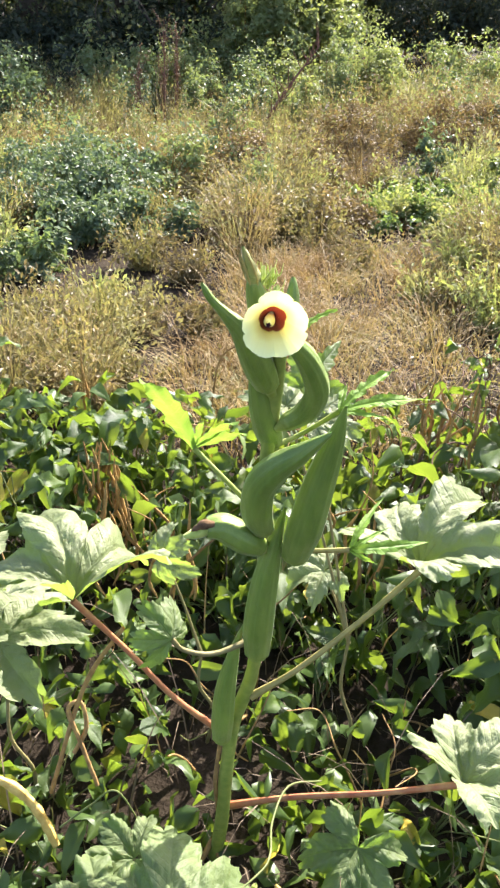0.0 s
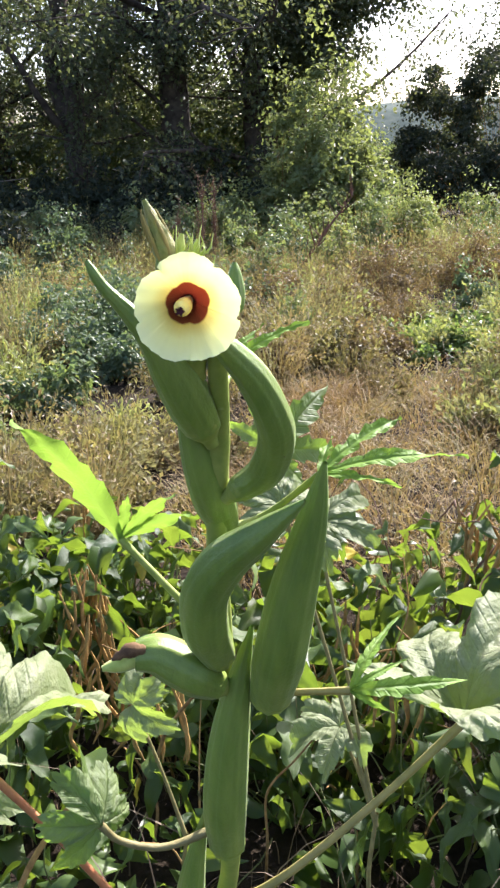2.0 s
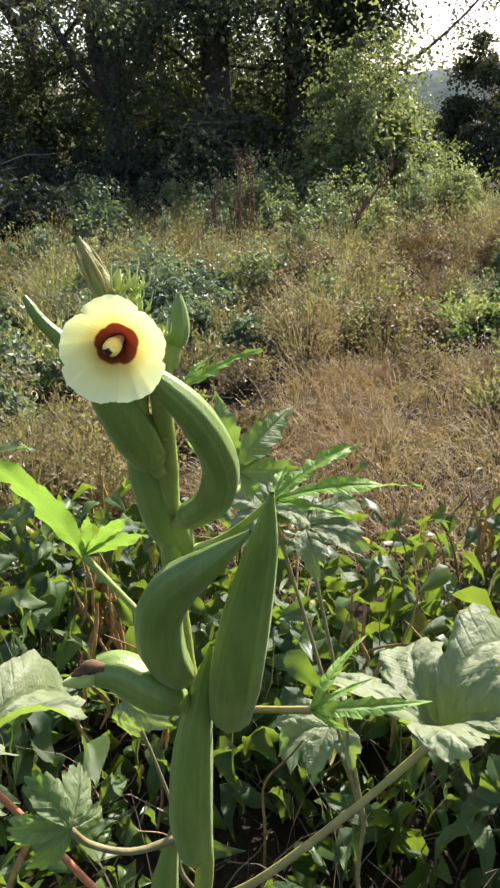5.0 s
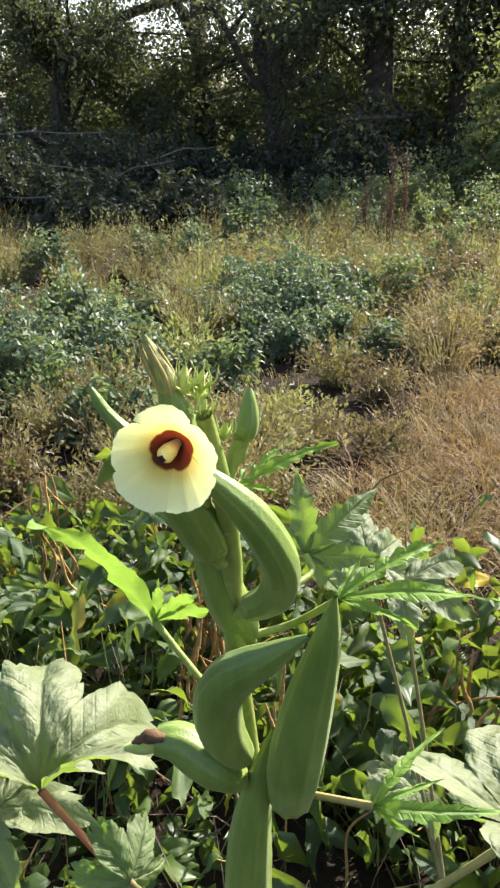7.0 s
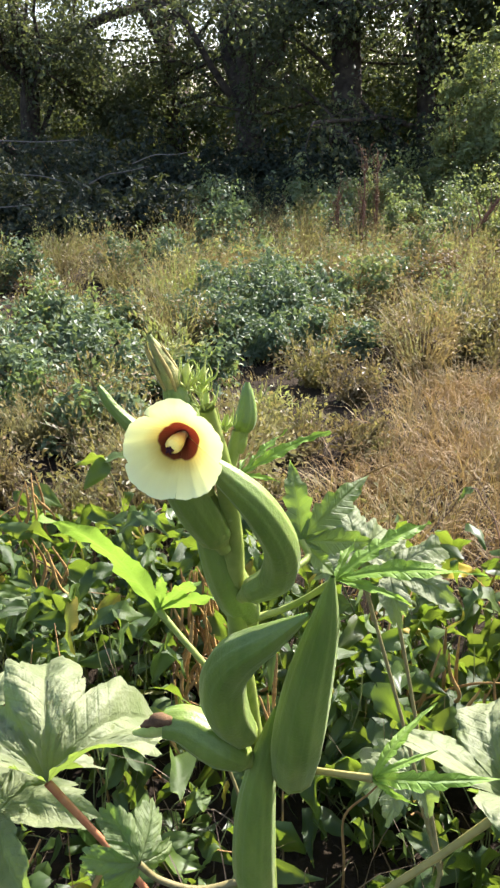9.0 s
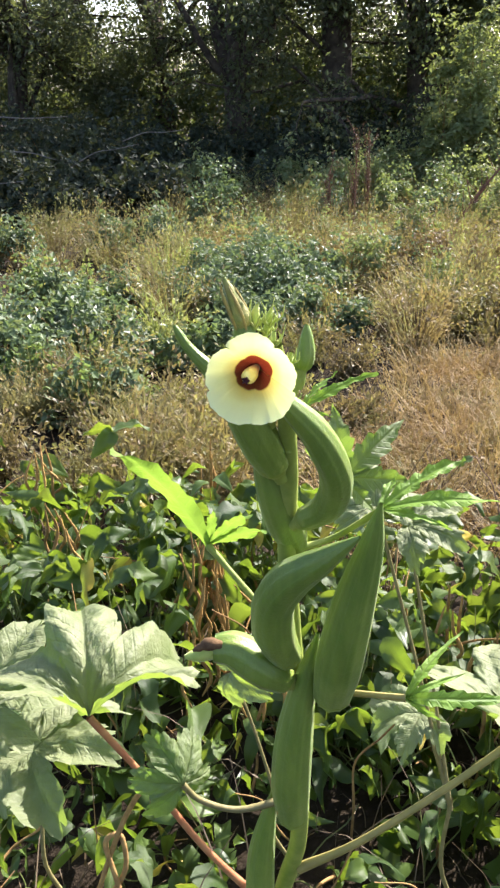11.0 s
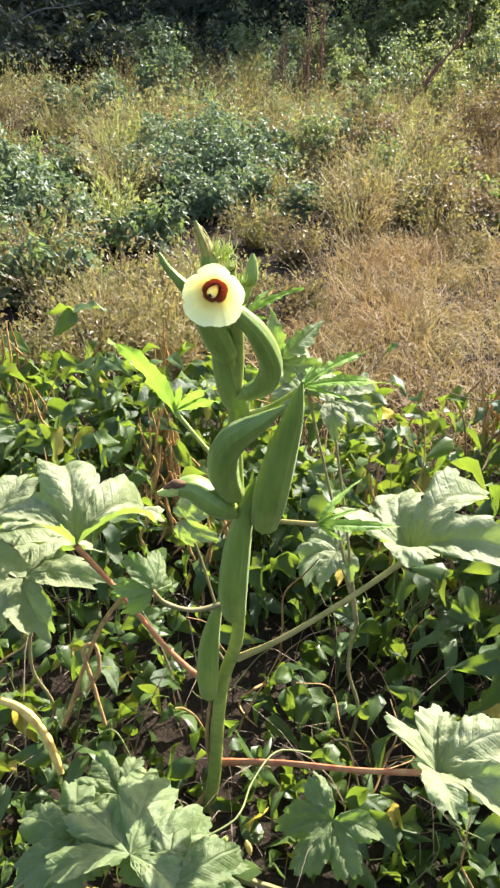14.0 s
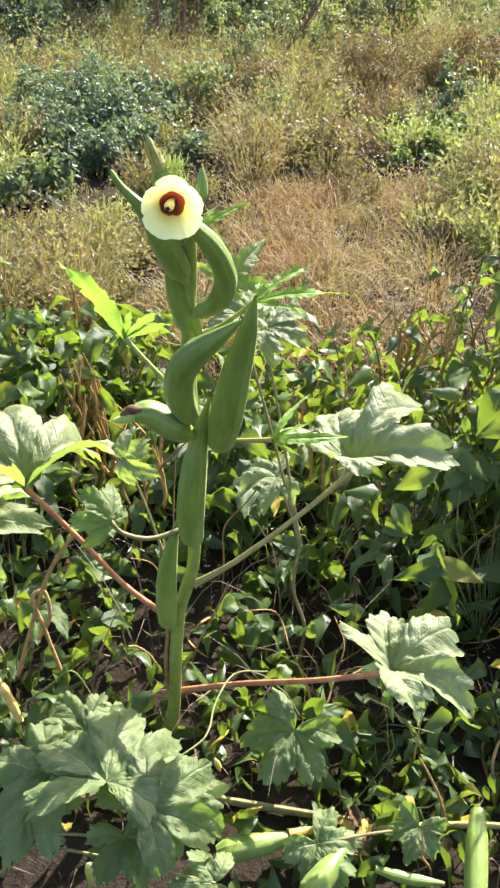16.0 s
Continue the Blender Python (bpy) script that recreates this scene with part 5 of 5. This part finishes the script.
def stalk(owner, points, r, material, label=""):
    off = Vector(owner.location)
    return tube("leaf_stalk", [tuple(Vector(p) - off) for p in points], (r * 1.5, r * 1.05, r, r * 0.95, r * 1.15), material, owner, label, sides=8, steps=20)


# big leaf on the red stalk
stalk(okra, ((-0.036, 0.838, 0.335), (-0.11, 0.835, 0.41), (-0.17, 0.826, 0.505), (-0.234, 0.816, 0.597)), 0.0042, M_RED, "long red leaf stalk")
lobed_leaf(okra, (-0.234, 0.816, 0.597), (-0.346, 1.020, 0.644), (0.1, -0.05, 1), M_LEAF_OLD, HALF, 1, "large pale leaf with powdery bloom", 0.76, droop=0.60, fold=0.48, wave=0.17, floor_r=0.16, roll_edge=0.12, cup=1.7)
# right leaf on the long stalk
stalk(okra, ((0.004, 0.822, 0.430), (0.07, 0.835, 0.475), (0.16, 0.868, 0.545), (0.235, 0.895, 0.613)), 0.0042, M_TAN, "long tan and green leaf stalk")
lobed_leaf(okra, (0.235, 0.895, 0.613), (0.345, 1.030, 0.684), (-0.25, -0.15, 1), M_LEAF_OLD, HALF, 2, "large pale drooping leaf", 0.80, droop=0.55, fold=0.48, wave=0.16, floor_r=0.16, roll_edge=0.12, cup=1.6)
# low red stalk
stalk(okra, ((-0.045, 0.868, 0.13), (0.07, 0.850, 0.185), (0.20, 0.815, 0.25), (0.314, 0.790, 0.310)), 0.0048, M_RED, "thick red leaf stalk near the ground")
lobed_leaf(okra, (0.314, 0.790, 0.310), (0.456, 0.897, 0.356), (0, 0, 1), M_LEAF_OLD, ((0, 1.0, 32), (-54, 0.85, 32), (54, 0.95, 32), (106, 0.75, 32), (-106, 0.6, 30)), 3, "broad pale toothed leaf", 0.69, droop=0.3, fold=0.34, roll_edge=0.1, wave=0.16, floor_r=0.30, cup=1.2)
# middle leaf
stalk(okra, ((0.030, 0.752, 0.735), (0.07, 0.750, 0.742), (0.121, 0.745, 0.750)), 0.0030, M_TAN)
finger_leaf(okra, (0.121, 0.745, 0.750), (0.217, 0.783, 0.740), (0.0, -0.80, 0.55), M_LEAF_YOUNG, ((0, 1.0, 0.095), (-60, 0.85, 0.085), (-30, 0.55, 0.08), (34, 0.42, 0.09)), 4, "arching green leaf with narrow lobes", 0.9)
# small leaf on the other side
stalk(okra, ((0.010, 0.748, 0.800), (-0.02, 0.748, 0.835), (-0.056, 0.753, 0.873)), 0.0028, M_STEM)
finger_leaf(okra, (-0.056, 0.753, 0.873), (-0.092, 0.664, 0.998), (-0.25, 0.80, 0.35), M_LEAF_YOUNG, ((0, 1.0, 0.092), (-64, 0.50, 0.095), (-86, 0.44, 0.10), (-34, 0.34, 0.09)), 15, "bright young leaf with narrow lobes", 0.45)
# upper leaf behind the long pod
stalk(okra, ((0.030, 0.715, 0.90), (0.06, 0.735, 0.905), (0.098, 0.718, 0.942)), 0.0026, M_STEM)
finger_leaf(okra, (0.098, 0.718, 0.942), (0.189, 0.735, 0.955), (0.0, -0.45, 0.9), M_LEAF_YOUNG, ((0, 1.08, 0.075), (26, 0.62, 0.07), (-34, 0.88, 0.075), (-70, 0.42, 0.10)), 6, "bright leaf with long narrow lobes", 0.28)
# narrow leaf behind the flower
stalk(okra, ((0.036, 0.678, 1.01), (0.040, 0.700, 1.015), (0.036, 0.706, 1.019)), 0.0022, M_STEM)
finger_leaf(okra, (0.036, 0.706, 1.019), (0.092, 0.735, 1.043), (0.0, -0.3, 0.95), M_LEAF_YOUNG, ((0, 1.0, 0.06), (-24, 0.72, 0.07), (40, 0.45, 0.08), (-70, 0.4, 0.09)), 7, "thin young leaf with finger lobes", 0.3, 0.03)
# dark toothed leaf behind
stalk(okra, ((0.034, 0.705, 0.93), (0.065, 0.76, 0.93), (0.060, 0.771, 0.941)), 0.0026, M_STEM)
finger_leaf(okra, (0.060, 0.771, 0.941), (0.097, 0.827, 0.979), (0.45, -0.75, 0.55), M_LEAF_MID, DEEP, 8, "dark green toothed leaf")
# leaf on the curved stalk low down
stalk(okra, ((0.008, 0.775, 0.580), (-0.04, 0.755, 0.572), (-0.075, 0.742, 0.588), (-0.089, 0.731, 0.616)), 0.0032, M_STEM_LOW)
lobed_leaf(okra, (-0.089, 0.731, 0.616), (-0.145, 0.760, 0.674), (0.1, -0.3, 0.9), M_LEAF, PALM, 9, "dark green leaf hanging in shade", 0.66, droop=0.4, wave=0.06)


def low_okra(x, y, node, tips, material, label, seed, scale=1.0):
    """A neighbouring okra of which only leaves show: a stem, stalks, leaves."""
    z0 = float(ground_z(x, y))
    ob = tagged(new("okra_seedling"), label, "okra plant", "young okra plants")
    ob.location = (x, y, z0)
    tube("stem", [(0, 0, -0.02), (0.018, 0.01, node[2] * 0.22), (-0.008, 0.0, node[2] * 0.45), (0.0, 0.0, node[2] * 0.7)], (0.0040, 0.0034, 0.0028), M_STEM_LOW, ob, sides=8)
    for k, (nd, tip, up, lobes) in enumerate(tips):
        stalk(ob, ((x, y, z0 + node[2] * 0.66), ((x + nd[0]) / 2, (y + nd[1]) / 2, (z0 + node[2] * 0.66 + nd[2]) / 2 + 0.01), nd), 0.0024, M_STEM_LOW)
        lobed_leaf(ob, nd, tip, up, material, lobes, seed + k, "", scale, droop=0.30, wave=0.13, fold=0.22, roll_edge=0.12, floor_r=0.35, cup=0.45)
    return ob


low_okra(-0.10, 0.66, (-0.09, 0.62, 0.20), (
    ((-0.090, 0.597, 0.250), (-0.102, 0.742, 0.246), (0.05, -0.10, 1), PALM), ((-0.184, 0.622, 0.219), (-0.282, 0.642, 0.208), (-0.1, -0.1, 1), PALM), ((-0.025, 0.568, 0.238), (0.045, 0.646, 0.244), (0.1, -0.2, 1), PALM), ((-0.159, 0.718, 0.200), (-0.238, 0.705, 0.191), (0.0, -0.3, 1), PALM), ((-0.010, 0.639, 0.177), (0.071, 0.611, 0.148), (0.1, -0.2, 1), PALM)), M_LEAF_MID, "young okra with broad pale-green leaves near the soil", 20)
low_okra(-0.28, 0.58, (-0.28, 0.56, 0.16), (((-0.218, 0.620, 0.144), (-0.242, 0.544, 0.101), (-0.1, -0.3, 1), PALM), ((-0.069, 0.583, 0.139), (-0.034, 0.528, 0.108), (0.1, 0.0, 1), PALM), ((0.069, 0.557, 0.090), (0.002, 0.549, 0.084), (0.0, -0.2, 1), PALM)), M_LEAF_MID, "young okra with toothed leaves close to the soil", 26)
low_okra(0.16, 0.80, (0.15, 0.78, 0.14), (((0.171, 0.778, 0.169), (0.131, 0.708, 0.121), (0.0, -0.45, 0.9), PALM),), M_LEAF, "small okra seedling with one toothed leaf", 30)
low_okra(-0.40, 0.93, (-0.36, 0.9, 0.42), (((-0.395, 0.925, 0.415), (-0.262, 0.925, 0.455), (0.10, -0.30, 1), PALM), ((-0.439, 0.910, 0.512), (-0.401, 1.007, 0.583), (0.1, 0.0, 1), PALM)), M_LEAF_OLD, "okra with large pale powdery leaves", 40, 0.95)
low_okra(0.16, 1.06, (0.17, 1.1, 0.50), (((0.041, 1.097, 0.755), (0.016, 1.149, 0.797), (0.1, -0.1, 1), PALM), ((0.081, 1.099, 0.731), (0.139, 1.149, 0.746), (0.2, -0.1, 1), PALM), ((0.111, 1.092, 0.448), (0.049, 1.072, 0.440), (-0.1, -0.2, 1), PALM)), M_LEAF_OLD, "okra behind with pale upright leaves", 50)
low_okra(-0.10, 1.10, (-0.06, 1.06, 0.34), (((-0.160, 1.095, 0.466), (-0.112, 1.085, 0.504), (0.1, -0.6, 0.8), PALM),), M_LEAF_OLD, "okra seedling behind the stem", 60)
low_okra(0.42, 0.70, (0.42, 0.68, 0.12), (((0.217, 0.646, 0.071), (0.271, 0.599, 0.053), (-0.1, -0.3, 0.9), PALM), ((0.375, 0.682, 0.087), (0.357, 0.638, 0.063), (0.0, -0.3, 0.9), PALM)), M_LEAF, "okra seedling near fallen stems", 70)


# ---- dry stalks, tendrils, fallen stems ----
def dry_bean(points, r, material, label, name="dry_bean_pod", category="bean pod", group="dry bean pods"):
    p0 = Vector(points[0])
    v, f, uv = tube_arrays([tuple(Vector(p) - p0) for p in points], r, 8, 26, knobs=0.16 if name in ("dry_husk", "dry_bean_pod") else 0.07)
    ob = link_mesh(name, raw_mesh(name, v, f, True, uv), material)
    ob.location = p0
    return tagged(ob, label, category, group)


dry_bean(((-0.445, 0.867, 0.173), (-0.400, 0.861, 0.169), (-0.363, 0.853, 0.141), (-0.335, 0.836, 0.112), (-0.314, 0.819, 0.074)), (0.006, 0.0085, 0.0085, 0.008, 0.007), M_GOLD, "knobbly golden dry husk curled over", "dry_husk", "husk", "dry husks")
dry_bean(((-0.259, 0.899, 0.126), (-0.286, 0.919, 0.210), (-0.302, 0.928, 0.270), (-0.283, 0.939, 0.277), (-0.276, 0.930, 0.228), (-0.298, 0.917, 0.181)), (0.0035, 0.004, 0.004, 0.0035), M_DRY, "brown dry stem twisted in a loop", "withered_vine", "dry vine", "withered vines")
dry_bean(((-0.340, 0.896, 0.106), (-0.275, 0.942, 0.309), (-0.208, 0.969, 0.416)), (0.004, 0.004, 0.0035), M_DRY, "brown dry stem leaning", "withered_vine", "dry vine", "withered vines")
dry_bean(((-0.303, 0.819, 0.121), (-0.250, 0.825, 0.172), (-0.204, 0.819, 0.217), (-0.167, 0.814, 0.142)), (0.0016, 0.0015, 0.0013), M_VINESTEM, "thin green vine tendril", "tendril", "tendril", "vine tendrils")
dry_bean(((0.117, 0.896, 0.170), (0.063, 0.858, 0.200), (0.040, 0.785, 0.210), (0.039, 0.716, 0.231), (0.020, 0.680, 0.233), (-0.059, 0.600, 0.239)), (0.0017, 0.0017, 0.0014), M_VINESTEM, "pale green tendril reaching over the leaves", "tendril", "tendril", "vine tendrils")
dry_bean(((0.02, 0.735, 0.035), (0.078, 0.728, 0.036), (0.192, 0.721, 0.034), (0.270, 0.715, 0.036)), (0.0075, 0.007, 0.006), M_STEM_LOW, "fallen green stem lying over the soil", "fallen_branch", "branch", "fallen branches")
dry_bean(((0.290, 0.702, 0.040), (0.337, 0.705, 0.044), (0.464, 0.721, 0.046), (0.55, 0.725, 0.046)), (0.0055, 0.006, 0.006, 0.005), M_TAN, "tan fallen stem lying over the soil", "fallen_branch", "branch", "fallen branches")


def fallen_pod(points, widths_, label, tip=None):
    """A ridged pod lying near the soil, some with a dried tip."""
    p0 = Vector(points[0])
    v, f, uv = tube_arrays([tuple(Vector(p) - p0) for p in points], widths_, 30, 24, ridges=5, ridge=0.12, twist=0.2)
    ob = link_mesh("fallen_pod", raw_mesh("fallen_pod", v, f, True, uv), M_POD)
    ob.location = p0
    if tip:
        q = [Vector(p) - p0 for p in tip]
        tube("dried_tip", q, (widths_[-2] * 0.8, widths_[-2] * 0.5, 0.0015), M_GOLD, ob, "tan dried tip", sides=10)
    return tagged(ob, label, "pod", "fallen pods")


fallen_pod(((0.062, 0.622, 0.060), (0.090, 0.631, 0.061), (0.142, 0.647, 0.061), (0.185, 0.665, 0.060)), (0.010, 0.018, 0.020, 0.018, 0.013, 0.006), "green pod half under leaves with a tan tip", ((0.172, 0.660, 0.064), (0.200, 0.672, 0.062), (0.234, 0.683, 0.058)))
fallen_pod(((0.200, 0.566, 0.052), (0.215, 0.584, 0.056), (0.239, 0.617, 0.062), (0.262, 0.650, 0.066)), (0.012, 0.020, 0.021, 0.019, 0.013, 0.004), "broad pale green pod near the ground")
fallen_pod(((0.470, 0.719, 0.090), (0.463, 0.662, 0.080), (0.457, 0.608, 0.066), (0.452, 0.570, 0.055)), (0.011, 0.017, 0.018, 0.017, 0.012), "pale green pod hanging near the ground")
fallen_pod(((0.309, 0.629, 0.048), (0.360, 0.621, 0.044), (0.415, 0.621, 0.040)), (0.005, 0.009, 0.009, 0.003), "thin young green pod lying on the soil")
# crumpled withered leaves where the fallen stems meet
for k, (x, y, z) in enumerate(((0.278, 0.709, 0.046), (0.265, 0.687, 0.042), (0.291, 0.681, 0.040), (0.256, 0.662, 0.040), (0.282, 0.695, 0.060), (0.300, 0.700, 0.046))):
    lv, lf = ovate_leaf_arrays(90 + k, 9, 0.34, 0.9, 0.9)
    lv = lv + 0.06 * np.sin(lv[:, [1, 2, 0]] * 19 + k)
    leaf = tagged(link_mesh("withered_leaf", raw_mesh("withered_leaf", lv, lf), M_GOLD if k % 2 else M_WITHERED), "crumpled withered leaf on the soil", "dead leaf", "withered leaves")
    leaf.matrix_world = basis((x, y, z), (math.cos(2.1 * k), math.sin(2.1 * k), 0.25), (0.3 * math.sin(k), -0.2, 1)) @ Matrix.Diagonal((0.042, 0.042, 0.042, 1))
# two small buds on the tendril
for x, y, z, dx, m, tint in ((0.020, 0.708, 0.176, -0.004, M_BUD, "pale green"), (0.048, 0.710, 0.172, 0.006, M_GOLD, "ochre")):
    dry_bean(((x, y, z), (x + dx, y - 0.004, z - 0.011), (x + 1.6 * dx, y - 0.006, z - 0.024)), (0.0012, 0.0046, 0.0050, 0.0040, 0.0012), m, "small " + tint + " flower bud on the tendril", "flower_bud", "bud", "buds on the tendril")
# crooked dry stems among the vines
for k in range(64):
    x, y = rng.uniform(-0.62, 0.72), rng.uniform(0.66, 1.55)
    if abs(x + 0.03) < 0.07 and y < 0.95:
        continue
    z0, ln, a, lean = float(ground_z(x, y)), rng.uniform(0.10, 0.30), rng.uniform(0, 6.283), rng.uniform(0.2, 1.4)
    pts = [(x, y, z0)]
    for q in range(4):
        a += rng.normal(0, 0.7)
        px, py, pz = pts[-1]
        pts.append((px + ln / 4 * math.sin(lean) * math.cos(a), py + ln / 4 * math.sin(lean) * math.sin(a), max(pz + ln / 4 * math.cos(lean), 0.012)))
        lean += rng.normal(0.12, 0.3)
    dry_bean(pts, (0.0024, 0.002, 0.0016, 0.0009) if k % 3 else (0.0034, 0.003, 0.0024, 0.0015), M_DRY, "crooked dry brown vine among green leaves", "withered_vine", "dry vine", "withered vines")
# upright dry stalks that stand out of the leaves
for k in range(52):
    x, y = rng.uniform(-1.25, 1.0), rng.uniform(1.2, 2.15)
    z0, ln, a, lean = float(ground_z(x, y)), rng.uniform(0.24, 0.50), rng.uniform(0, 6.283), rng.uniform(0.05, 0.35)
    pts = [(x, y, z0)]
    for q in range(4):
        a += rng.normal(0, 0.6)
        px, py, pz = pts[-1]
        pts.append((px + ln / 4 * math.sin(lean) * math.cos(a), py + ln / 4 * math.sin(lean) * math.sin(a), pz + ln / 4 * math.cos(lean)))
        lean += abs(rng.normal(0.10, 0.3))
    dry_bean(pts, (0.0040, 0.0034, 0.0028, 0.0014) if k % 3 == 0 else (0.0026, 0.0022, 0.0018, 0.0010), M_DRYPOD if k % 2 else M_DRY, "thin dry brown stalk standing among bean leaves", "withered_vine", "dry vine", "withered vines")
# clusters of hanging dry bean pods
for cx, cy, cz, n in ((0.50, 1.75, 0.46, 6), (0.62, 1.85, 0.48, 5), (-0.385, 1.60, 0.37, 18), (-0.35, 1.52, 0.32, 12), (-0.30, 1.42, 0.30, 6), (0.40, 1.80, 0.44, 9), (0.20, 1.35, 0.36, 5), (0.42, 1.9, 0.42, 5), (-0.75, 1.65, 0.40, 6), (-0.95, 1.9, 0.42, 5), (0.12, 1.55, 0.36, 4), (0.75, 2.0, 0.44, 5), (-0.55, 2.1, 0.36, 4), (-0.16, 1.35, 0.34, 5), (-0.62, 1.3, 0.30, 4)):
    for k in range(n):
        a = rng.uniform(0, 6.28)
        x, y, ln = cx + rng.normal(0, 0.026), cy + rng.normal(0, 0.026), rng.uniform(0.12, 0.20)
        dx, dy = rng.normal(0, 0.015, 2)
        up = cz + rng.uniform(-0.03, 0.03)
        dry_bean(((x, y, up), (x + dx, y + dy, up - ln * 0.4), (x + dx * 1.5 + rng.normal(0, 0.016), y + dy + rng.normal(0, 0.01), up - ln * 0.75), (x + dx, y + dy, max(up - ln, 0.0))), (0.0014, 0.0030, 0.0040, 0.0034, 0.0038, 0.0012), M_DRYPOD, "dry brown bean pod hanging on the vine")
# tangled vine twigs at the edge of the dry grass
def vine_twig(points, r, leaves):
    """A crooked brown twig with a few bean leaves left on it."""
    p = smooth_path(points, 13) - np.array(points[0])
    p[1:] += rng.normal(0, 0.009, (12, 3))
    ob = tagged(new("vine_twig"), "crooked brown vine twig with few leaves", "vine twig", "vine twigs")
    ob.location = points[0]
    v, f, uv = tube_arrays(p, (r, r * 0.85, r * 0.5), 6, 40, knobs=0.10)
    part("stem", raw_mesh("stem", v, f, True, uv), M_TWIG, ob)
    for q in range(leaves):
        at = p[rng.integers(4, 13)]
        a, size = rng.uniform(0, 6.283), rng.uniform(0.03, 0.065)
        leaf = part("leaf", LEAFLETS[rng.integers(0, 12)], None, ob)
        leaf.matrix_local = basis(at, (math.cos(a), math.sin(a), rng.uniform(-0.9, 0.3)), (rng.normal(0, 0.6), rng.normal(0, 0.6) - 0.2, 1.0)) @ Matrix.Diagonal((size, size, size, 1))
    return ob


for k in range(26):
    left = k % 5 == 4
    x, y = (rng.uniform(-1.0, -0.5), rng.uniform(1.5, 2.0)) if left else (rng.uniform(0.2, 0.95), rng.uniform(1.5, 2.15))
    h, reach, way = rng.uniform(0.22, 0.30 if left else 0.50), rng.uniform(0.15, 0.42), rng.choice((-1.0, 1.0)) * rng.uniform(0.6, 1.0)
    vine_twig(((x, y, 0.02), (x + 0.15 * reach * way, y + rng.normal(0, 0.04), 0.7 * h), (x + 0.55 * reach * way, y + rng.normal(0, 0.06), h), (x + reach * way, y + rng.normal(0, 0.08), h * rng.uniform(0.7, 1.05))), rng.uniform(0.0018, 0.0034), int(rng.integers(2, 6)))
# light weeds on the sunny far side of the field
for k, (x, y, r, h) in enumerate(((-1.25, 9.6, 0.34, 0.78), (-0.75, 9.2, 0.34, 0.80), (-0.25, 9.4, 0.36, 0.80), (0.3, 9.5, 0.36, 0.80), (0.8, 9.9, 0.38, 0.84), (-1.7, 9.9, 0.30, 0.66), (0.05, 8.5, 0.28, 0.60), (-0.95, 8.4, 0.22, 0.55))):
    shrub(x, y, r, h, 3600, 0.034, M_SHRUB_GREEN if k % 2 else M_OLIVE, "sunlit olive-green leafy bush at the field's far side", 22, "bushes at the wood's edge", 0.4, low=0.08)
# brown and olive twiggy bushes beyond the straw
for k, (x, y, r, h) in enumerate(((-0.28, 4.55, 0.22, 0.26), (0.02, 4.75, 0.26, 0.30), (0.26, 4.85, 0.22, 0.28), (-0.20, 5.35, 0.28, 0.36), (0.14, 5.85, 0.28, 0.40), (-0.62, 5.75, 0.26, 0.34), (-0.35, 6.4, 0.30, 0.42), (-1.2, 7.2, 0.30, 0.42))):
    shrub(x, y, r, h, 2600, 0.026, (M_RUST, M_WEED, M_RUST, M_SHRUB_GREEN)[k % 4], ("brown twiggy weed in a dense low bush", "olive-brown twiggy weed in a low bush")[k % 2], 24, "twiggy weeds", 0.4, low=0.12)
